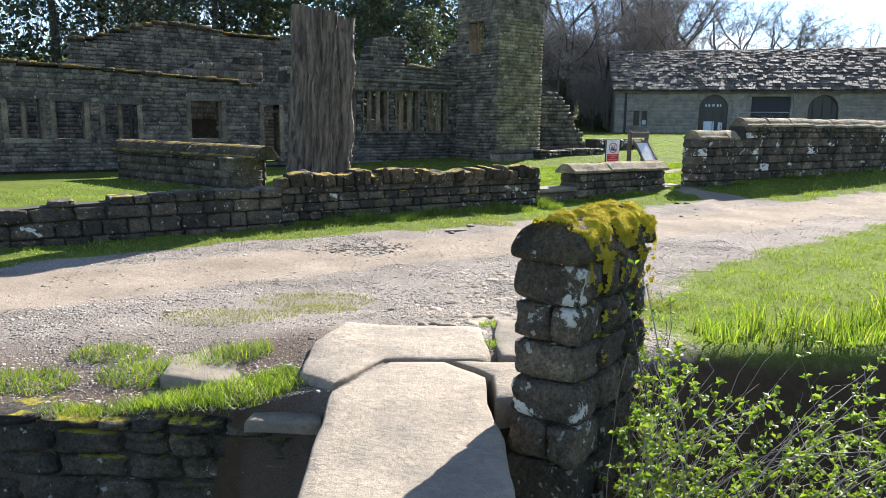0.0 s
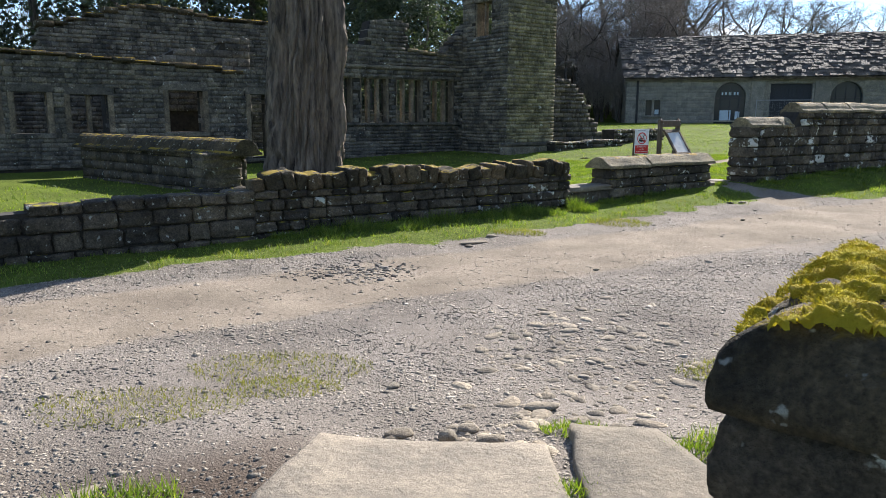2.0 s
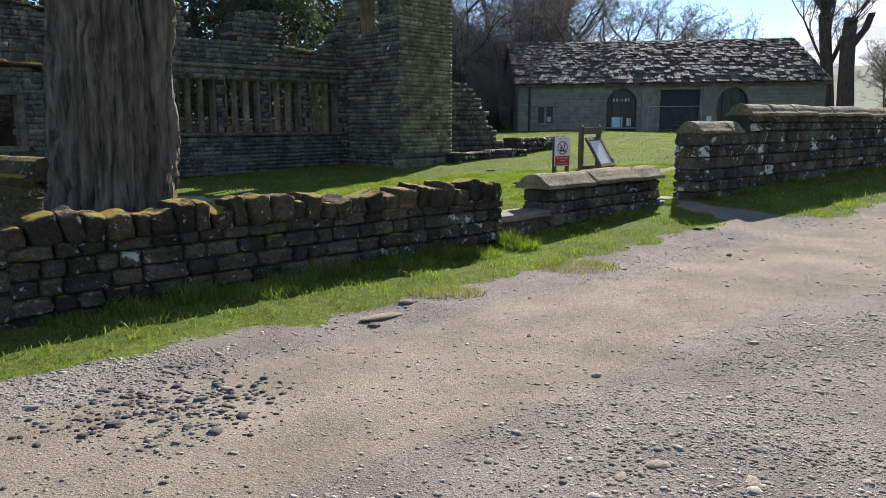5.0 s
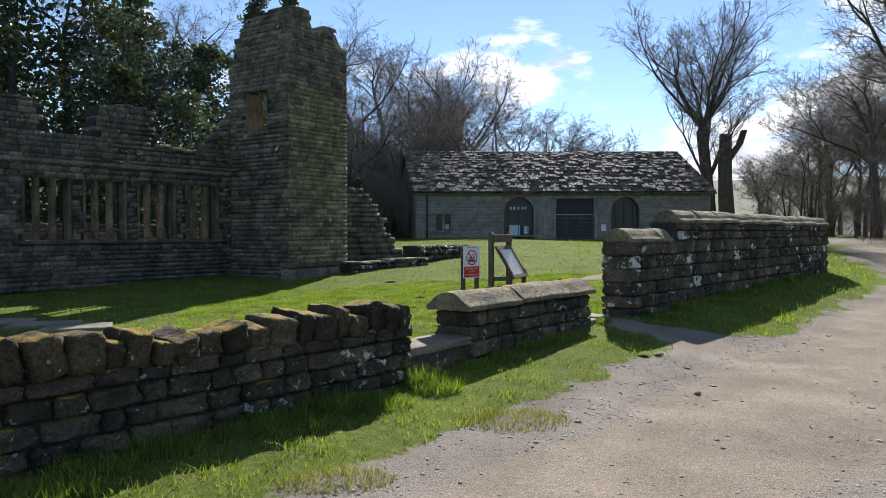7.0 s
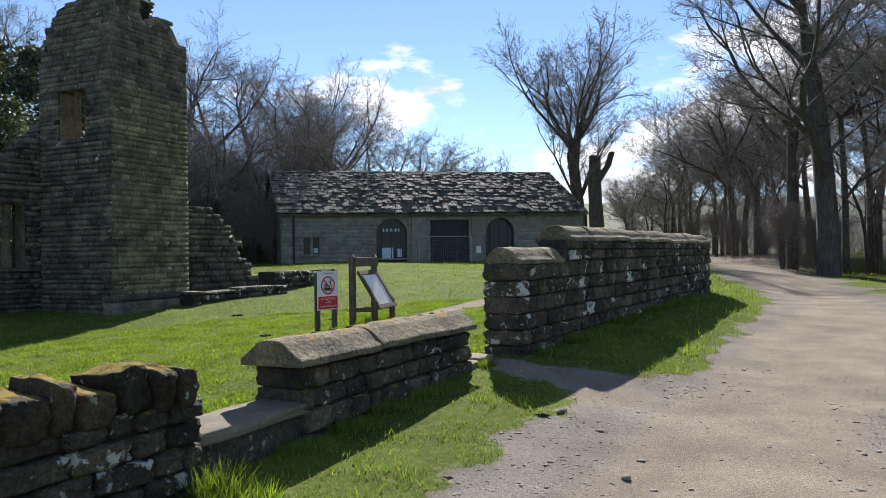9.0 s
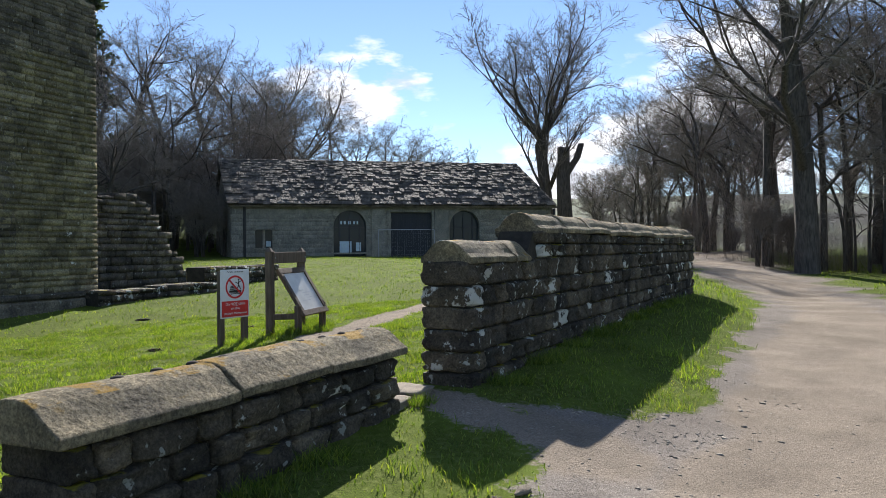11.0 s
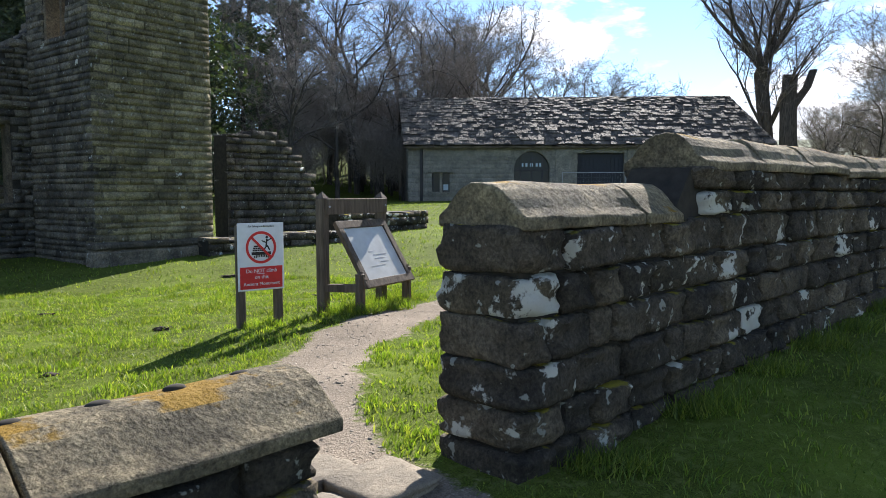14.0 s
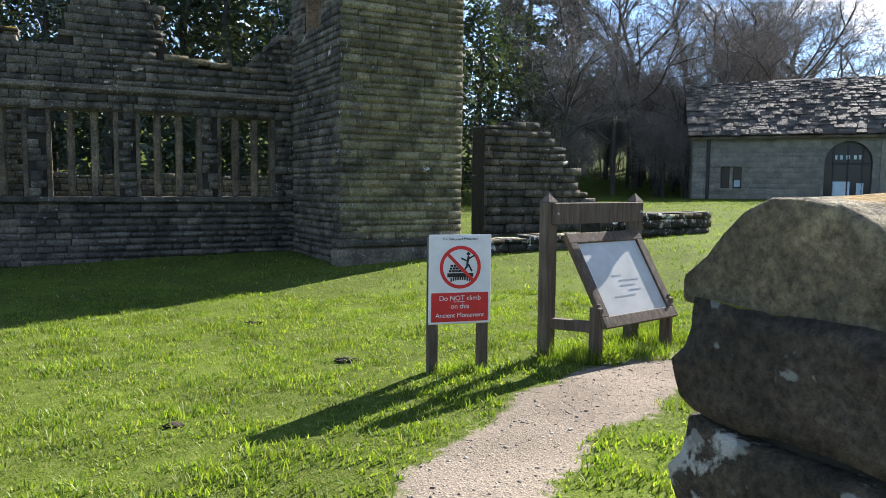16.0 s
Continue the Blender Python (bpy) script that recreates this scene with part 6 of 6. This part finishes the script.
cobbles()
for (x, y, sx, sy, sz, r) in ((0.04, 5.83, 0.15, 0.11, 0.10, 0.3), (-0.16, 5.93, 0.11, 0.09, 0.08, 1.0), (-0.40, 6.0, 0.16, 0.10, 0.05, 0.2), (-0.05, 6.05, 0.12, 0.1, 0.05, 0.6), (0.37, 6.43, 0.2, 0.13, 0.06, 0.1),
                              (0.22, 12.2, 0.42, 0.14, 0.05, 0.5), (0.48, 12.6, 0.16, 0.1, 0.05, 0.4), (0.15, 12.0, 0.12, 0.08, 0.04, 0.2), (-0.5, 6.9, 0.1, 0.07, 0.04, 0.9), (1.52, 10.5, 0.07, 0.05, 0.03, 0.2), (4.75, 14.45, 0.09, 0.07, 0.05, 0.8), (5.4, 16.1, 0.2, 0.08, 0.05, 0.5)):
    rng = random.Random(int(x * 100 + y * 10))
    ob = new("loose_rock", rng.choice(ROUND))
    ob.matrix_basis = Matrix.Translation((x, y, float(land(x, y)) + sz * 0.25)) @ Matrix.Rotation(r, 4, "Z") @ Matrix.Diagonal((sx, sy, sz, 1))
    tagged(ob, "loose pale stone lying on the gravel", "stone", "loose stones by the bridge")


M_CLOD = plain("turned_soil", (0.035, 0.026, 0.018), 0.95, 0.4, 40)
for k, (x, y, r) in enumerate(((4.2, 22.9, 0.10), (5.9, 24.6, 0.12), (3.6, 21.2, 0.07), (2.6, 24.8, 0.11), (4.6, 27.5, 0.13), (5.15, 16.05, 0.07))):
    hill = thing("soil_clod", (x, y, float(land(x, y))), "small heap of dark turned soil on the turf", "soil", "heaps of soil on the lawn")
    bm = bmesh.new()
    bmesh.ops.create_icosphere(bm, subdivisions=4, radius=1.0)
    for v in bm.verts:
        v.co *= 0.6 + 0.45 * noise.noise(v.co * 2.1 + Vector((k * 3.3, 0, 0))) + 0.55 * noise.noise(v.co * 5 + Vector((k, 0, 0)))
        v.co = Vector((x + v.co.x * r * 1.3, y + v.co.y * r, float(land(x, y)) + max(-0.3, v.co.z) * r * 0.38))
    part("heap", bm, M_CLOD, hill, "", True)


# ---------- trees ----------
def tree_meshes(seed, high, trunk_r, forks, up=0.55, twigs=3, first=0.35, bend=0.16, levels=5, lean=(0, 0), fine=3):
    """Meshes of a bare tree: trunk and limbs, and the fine twigs of its crown."""
    rng = random.Random(seed)
    tv, tf, cv, cf = [], [], [], []

    def twig(p, q, w):
        s = (q - p).cross(Vector((rng.gauss(0, 1), rng.gauss(0, 1), rng.gauss(0, 1)))).normalized() * w
        mid = p.lerp(q, rng.uniform(0.4, 0.6)) + Vector((rng.gauss(0, 1), rng.gauss(0, 1), rng.gauss(0, 1))) * (q - p).length * 0.09
        i = len(cv)
        cv.extend((p - s, p + s, mid + s * 0.7, mid - s * 0.7, q))
        cf.append((i, i + 1, i + 2, i + 3))
        cf.append((i + 3, i + 2, i + 4))

    def grow(p, d, length, r, level):
        if level >= fine:
            q = p + d * length
            twig(p, q, max(r, 0.011))
            if level < levels:
                for k in range(twigs + 3):
                    t = rng.uniform(0.15, 1.0)
                    e = (d * 0.85 + Vector((rng.gauss(0, 0.68), rng.gauss(0, 0.68), rng.gauss(0.1, 0.5)))).normalized()
                    grow(p.lerp(q, t), e, length * rng.uniform(0.4, 0.7), r * 0.7, level + 1)
            return
        n = 4 if level < 3 else 3
        for i in range(n):
            q = p + d * (length / n)
            r2 = r * (0.86 if level else 0.9)
            tube(tv, tf, p, q, r, r2, 9 if level == 0 else 5 if level < 3 else 3)
            r, p = r2, q
            bb = bend * (0.35 if level == 0 else 1.0)
            d = (d + Vector((rng.gauss(0, bb), rng.gauss(0, bb), rng.gauss(0.04, bb * 0.6)))).normalized()
            if i >= 1 or level > 0:
                if level == 0 and i < n * first:
                    continue
                side = Vector((rng.gauss(0, 1), rng.gauss(0, 1), rng.gauss(up * 0.5, 0.35))).normalized()
                e = (d * up + side * (1 - up * 0.4)).normalized()
                grow(p, e, length * rng.uniform(0.42, 0.68), max(r * rng.uniform(0.42, 0.62), 0.011), level + 1)
        for _ in range(2):
            e = (d + Vector((rng.gauss(0, 0.5), rng.gauss(0, 0.5), rng.gauss(0.1, 0.3)))).normalized()
            grow(p, e, length * rng.uniform(0.5, 0.7), max(r * 0.75, 0.011), level + 1)

    for k in range(forks):
        d = Vector((rng.gauss(0, 0.10 * (forks > 1)) + lean[0], rng.gauss(0, 0.10 * (forks > 1)) + lean[1], 1)).normalized()
        grow(Vector((rng.uniform(-0.3, 0.3) * (forks > 1), rng.uniform(-0.2, 0.2) * (forks > 1), -0.4)), d, high * 0.46, trunk_r, 0)
    out = []
    for nm, v, f, mt in (("trunk", tv, tf, M_BARK), ("crown", cv, cf, M_TWIG)):
        me = bpy.data.meshes.new(nm)
        me.from_pydata([tuple(a) for a in v], [], f)
        me.materials.append(mt)
        me.shade_smooth()
        out.append(me)
    return out


def tree_from(meshes, name, label, at, scale=1.0, turn=0.0, group="trees of the wood", category="tree"):
    t = new(name)
    t.matrix_basis = Matrix.Translation((at[0], at[1], float(land(at[0], at[1])))) @ Matrix.Rotation(turn, 4, "Z") @ Matrix.Scale(scale, 4)
    tagged(t, label, category, group)
    for me in meshes:
        ob = new(me.name.split(".")[0], me)
        ob.parent = t
        if me.materials[0] is M_TWIG or me.materials[0] is M_EVER:
            ob["kind"] = "stuff"
    return t


def polar(az, dist):
    return (1.3 + dist * math.sin(radians(az)), 10.4 + dist * math.cos(radians(az)))


OAK = [tree_meshes(300 + k, 16, 0.30, 1, 0.5, 2, 0.3, 0.15, 5) for k in range(3)]
SLIM = [tree_meshes(330 + k, 16, 0.17, 1, 0.6, 2, 0.2, 0.19, 5) for k in range(3)]
BUSH = [tree_meshes(360 + k, 8, 0.05, 11, 0.9, 2, 0.0, 0.10, 4, fine=1) for k in range(2)]
TWIN = tree_meshes(389, 19, 0.34, 3, 0.78, 2, 0.2, 0.09, 5, (-0.08, 0.06))
BIG = tree_meshes(391, 21, 0.55, 1, 0.45, 3, 0.2, 0.12, 5)
rng = random.Random(77)
for az, dist, high in ((10, 64, 20), (14, 74, 19), (16.5, 70, 18), (19, 80, 19), (21, 92, 17), (23, 100, 17), (25, 108, 17), (27, 104, 16), (29, 112, 16), (31, 112, 15), (33, 118, 15), (5, 66, 20), (0, 60, 19), (-6, 62, 20), (-12, 58, 20), (-20, 60, 20),
                       (-28, 55, 18), (12, 84, 22), (15.3, 86, 22), (18, 92, 21), (7.5, 78, 22), (35, 120, 14), (26, 120, 17), (30.2, 125, 16)):
    tree_from(rng.choice(OAK), "bare_tree", "leafless broad-crowned tree in the wood behind the barn", polar(az, dist), high / 16 * 0.95, rng.uniform(0, 6))
for k in range(48):
    az, dist = rng.uniform(3.5, 19), rng.uniform(46, 72)
    if az > 14.5:
        dist += 10
    low = k % 2 == 0
    tree_from(rng.choice(BUSH if low else OAK + SLIM), "bare_shrub" if low else "bare_tree", "leafless brown shrub at the edge of the wood" if low else "small leafless tree at the edge of the wood", polar(az, dist), (rng.uniform(0.6, 1.0) if low else rng.uniform(0.5, 0.8)) * dist / 52, rng.uniform(0, 6), "shrubs by the ruins", "shrub")
tree_from(TWIN, "forked_tree", "tall leafless tree with several stems by the barn", polar(37.8, 60), 1.05, 0.0)
# the wood to the right of the track
for k in range(72):
    az = rng.uniform(40.5, 76)
    dist = rng.uniform(62, 105) if az < 51.5 else rng.uniform(38, 85)
    if az < 46:
        dist += 18
    tree_from(rng.choice(SLIM + SLIM + OAK), "bare_tree", "leafless slender tree beside the track", polar(az, dist), rng.uniform(0.95, 1.35) * (0.62 if az < 44.5 else 1), rng.uniform(0, 6))
tree_from(BIG, "big_tree", "large leafless tree with a heavy trunk beside the track", polar(54.6, 40), 1.05, 2.2)
for k in range(46):
    az = rng.uniform(41, 70)
    dist = rng.uniform(60, 100) if az < 51.5 else rng.uniform(38, 66)
    low = k % 2 == 0
    tree_from(rng.choice(BUSH if low else SLIM), "bare_shrub" if low else "bare_tree", "leafless undergrowth beside the track" if low else "young leafless tree beside the track", polar(az, dist), rng.uniform(0.35, 0.65) if low else rng.uniform(0.45, 0.75), rng.uniform(0, 6), "undergrowth by the track", "shrub")


def evergreen_meshes(seed, high, wide, n, leaf=0.22, cone=False):
    rng = random.Random(seed)
    tv, tf, lv, lf = [], [], [], []
    p = Vector((0, 0, -0.3))
    for k in range(6):
        q = p + Vector((rng.gauss(0, 0.12), rng.gauss(0, 0.12), high * 0.15))
        tube(tv, tf, p, q, 0.32 - 0.045 * k, 0.32 - 0.045 * (k + 1), 7)
        p = q
    lobes = []
    for k in range(90 if cone else 30):
        f = rng.uniform(0.10, 1.0)
        env = (1.04 - f) ** 0.85 if cone else (math.sin(math.pi * min(1, 0.15 + f * 0.85)) ** 0.6)
        a = rng.uniform(0, 6.283)
        rr = wide * env * rng.uniform(0.2, 0.95)
        size = (0.35 + 0.5 * env) * rng.uniform(0.6, 1.2) if cone else wide * env * rng.uniform(0.25, 0.5) + 0.3
        lobes.append((Vector((rr * math.cos(a), rr * math.sin(a), high * f)), size))
    for k in range(n):
        c, r = rng.choice(lobes)
        d = Vector((rng.gauss(0, 1), rng.gauss(0, 1), rng.gauss(0, 0.5 if cone else 0.8)))
        leaf_fan(lv, lf, c + d * r * 0.55, leaf * rng.uniform(0.7, 1.4), rng, 2)
    out = []
    for nm, v, f, mt in (("trunk", tv, tf, M_BARK), ("crown", lv, lf, M_EVER)):
        me = bpy.data.meshes.new(nm)
        me.from_pydata([tuple(a) for a in v], [], f)
        me.materials.append(mt)
        out.append(me)
    return out


HOLLY = [evergreen_meshes(400 + k, 12, 3.4, 2700, 0.26) for k in range(3)]
PINE = [evergreen_meshes(420 + k, 16, 3.4, 2600, 0.34, True) for k in range(2)]
for k, (az, dist, high) in enumerate(((-27, 46, 15), (-23, 44, 15), (-19, 45, 16), (-15, 43, 15), (-11.5, 46, 16), (-8, 42, 13.5), (-5, 45, 12.5), (-2, 43, 11.5), (0.6, 47, 11), (2.6, 54, 11), (-31, 48, 16), (-35, 46, 16), (-4, 36, 8), (-9, 38, 9), (-40, 44, 16), (-45, 44, 16))):
    tree_from(HOLLY[k % 3], "evergreen_tree", "dense dark evergreen tree behind the ruins", polar(az, dist), high / 12, k * 1.3, "evergreens behind the ruins")
for k, (az, dist, high) in enumerate(((2.0, 66, 21), (4.5, 72, 21), (-17, 58, 21), (-25, 60, 22), (-7, 62, 21))):
    tree_from(PINE[k % 2], "conifer_tree", "dark pointed conifer rising from the wood", polar(az, dist), high / 16, k * 2.1, "conifers of the wood")


def cut_trunk():
    x, y = polar(38.7, 58.5)
    g = float(land(x, y))
    t = thing("cut_trunk", (x, y, g), "dead pollarded trunk with a stub of a limb", "tree")
    pipe("trunk", [Vector((x + 0.05 * math.sin(k), y + 0.03 * k, g - 0.3 + 1.2 * k)) for k in range(8)], [0.66 - 0.03 * k for k in range(8)], t)
    a = Vector((x, y, g + 6.0))
    pipe("limb_stub", [a, a + Vector((0.9, -0.3, 1.3)), a + Vector((1.25, -0.4, 2.4))], [0.34, 0.28, 0.24], t)


def pipe(name, pts, radii, parent, sides=12):
    """One skinned limb through the points, closed at its end."""
    v, f = [], []
    for p, r in zip(pts, radii):
        for k in range(sides):
            a = 2 * math.pi * k / sides
            w = r * (1 + 0.12 * noise.noise(Vector((math.cos(a) * 2, math.sin(a) * 2, p.z))))
            v.append(p + Vector((w * math.cos(a), w * math.sin(a), 0)))
    for j in range(len(pts) - 1):
        for k in range(sides):
            f.append((j * sides + k, j * sides + (k + 1) % sides, (j + 1) * sides + (k + 1) % sides, (j + 1) * sides + k))
    f.append(tuple((len(pts) - 1) * sides + k for k in range(sides)))
    return mesh_ob(name, v, f, M_BARK, parent, smooth_shade=True)


cut_trunk()


def site_fence():
    m, n = frame_of((12.95, 56.25), (32.2, 50.5))
    m = m @ Matrix.Translation((8.55, -1.6, 0))
    g = 0.75
    t = thing("site_fence", m.translation, "temporary steel mesh fence panel before the barn doors", "fence")
    w, h = 3.4, 2.0
    v, f = [], []
    for a, b in (((0, 0), (w, 0)), ((0, h), (w, h)), ((0, 0), (0, h)), ((w, 0), (w, h))):
        tube(v, f, m @ Vector((a[0], 0, g + a[1])), m @ Vector((b[0], 0, g + b[1])), 0.024, 0.024, 6)
    mesh_ob("panel_frame", v, f, M_IRON, t)
    v, f = [], []
    for k in range(1, 24):
        tube(v, f, m @ Vector((k * w / 24, 0, g)), m @ Vector((k * w / 24, 0, g + h)), 0.0025, 0.0025, 3)
    for k in range(1, 8):
        tube(v, f, m @ Vector((0, 0, g + k * h / 8)), m @ Vector((w, 0, g + k * h / 8)), 0.0025, 0.0025, 3)
    ob = mesh_ob("wire_mesh", v, f, M_IRON, t)
    ob["kind"] = "stuff"
    for x in (0, w):
        part("foot_block", box(m @ Matrix.Translation((x, 0, g - 0.07)), (0.22, 0.6, 0.14), 0.02), M_BARN, t)


site_fence()


def far_wood():
    """The closed mass of bare twigs and stems where the wood runs on behind the nearer trees."""
    rng = np.random.default_rng(88)
    for name, n, az0, az1, d0, d1, top, low in (("distant_wood", 20000, 41.5, 84, 92, 135, 9.5, 0.0), ("thicket", 26000, 47.5, 84, 46, 88, 9.0, 0.0), ("thicket", 12000, 51.5, 80, 40, 60, 3.2, 0.0), ("thicket", 7000, 3.5, 21, 60, 90, 9.5, 0.0), ("distant_wood", 9000, 2, 37, 118, 150, 11, 0.0), ("distant_wood", 6000, -55, 3, 70, 100, 15, 0.0)):
        az, d = np.radians(rng.uniform(az0, az1, n)), rng.uniform(d0, d1, n)
        x, y = 1.3 + d * np.sin(az), 10.4 + d * np.cos(az)
        crown = top * (0.75 + 0.25 * np.sin(az * 60) * np.cos(az * 23 + d))
        z = land(x, y) + crown * rng.beta(1.2, 1.5, n)
        L = rng.uniform(0.7, 2.6, n)
        w = rng.uniform(0.02, 0.06, n) * (0.45 if name == "thicket" else 1.0)
        dx, dy, dz = rng.normal(0, 0.5, n), rng.normal(0, 0.5, n), rng.normal(0.55, 0.4, n)
        v = np.empty((n, 3, 3))
        v[:, 0] = np.stack([x - w, y, z - 0.5 * L], 1)
        v[:, 1] = np.stack([x + w, y + w, z - 0.5 * L], 1)
        v[:, 2] = np.stack([x + dx * L, y + dy * L, z + dz * L], 1)
        v[:, :, 2] = np.maximum(v[:, :, 2], land(x, y)[:, None] - 0.2)
        ob = mesh_ob(name, v.reshape(-1, 3), np.arange(3 * n).reshape(-1, 3), M_TWIG)
        tagged(ob, "grey-brown tangle of leafless twigs in the wood" if name == "thicket" else "grey-brown mass of leafless woodland far off", "woodland", kind="stuff")


far_wood()


def lawn_slabs():
    t = thing("lawn_paving", (-2.4, 21.0, 0.1), "flat worn paving stones set in the lawn", "paving", kind="structure")
    for k, (x, y, sx, sy) in enumerate(((-3.3, 22.1, 0.5, 0.35), (-2.5, 21.3, 0.55, 0.35), (-1.9, 20.5, 0.5, 0.4))):
        slab_piece(t, [(x - sx, y - sy), (x + sx, y - sy * 0.8), (x + sx * 0.9, y + sy), (x - sx * 0.95, y + sy * 0.9)], float(land(x, y)) + 0.05, 0.12, 40 + k)


lawn_slabs()
grass("dry_grass", 9000, (-6, 8, 8, 18), 0.045, 0.0035, 8, M_STRAW, "yellowed grass along the edge of the track", lambda x, y: front_of_wall(x, y) & (np.abs(poly_dist(x, y, FAR_EDGE)) < 0.45))
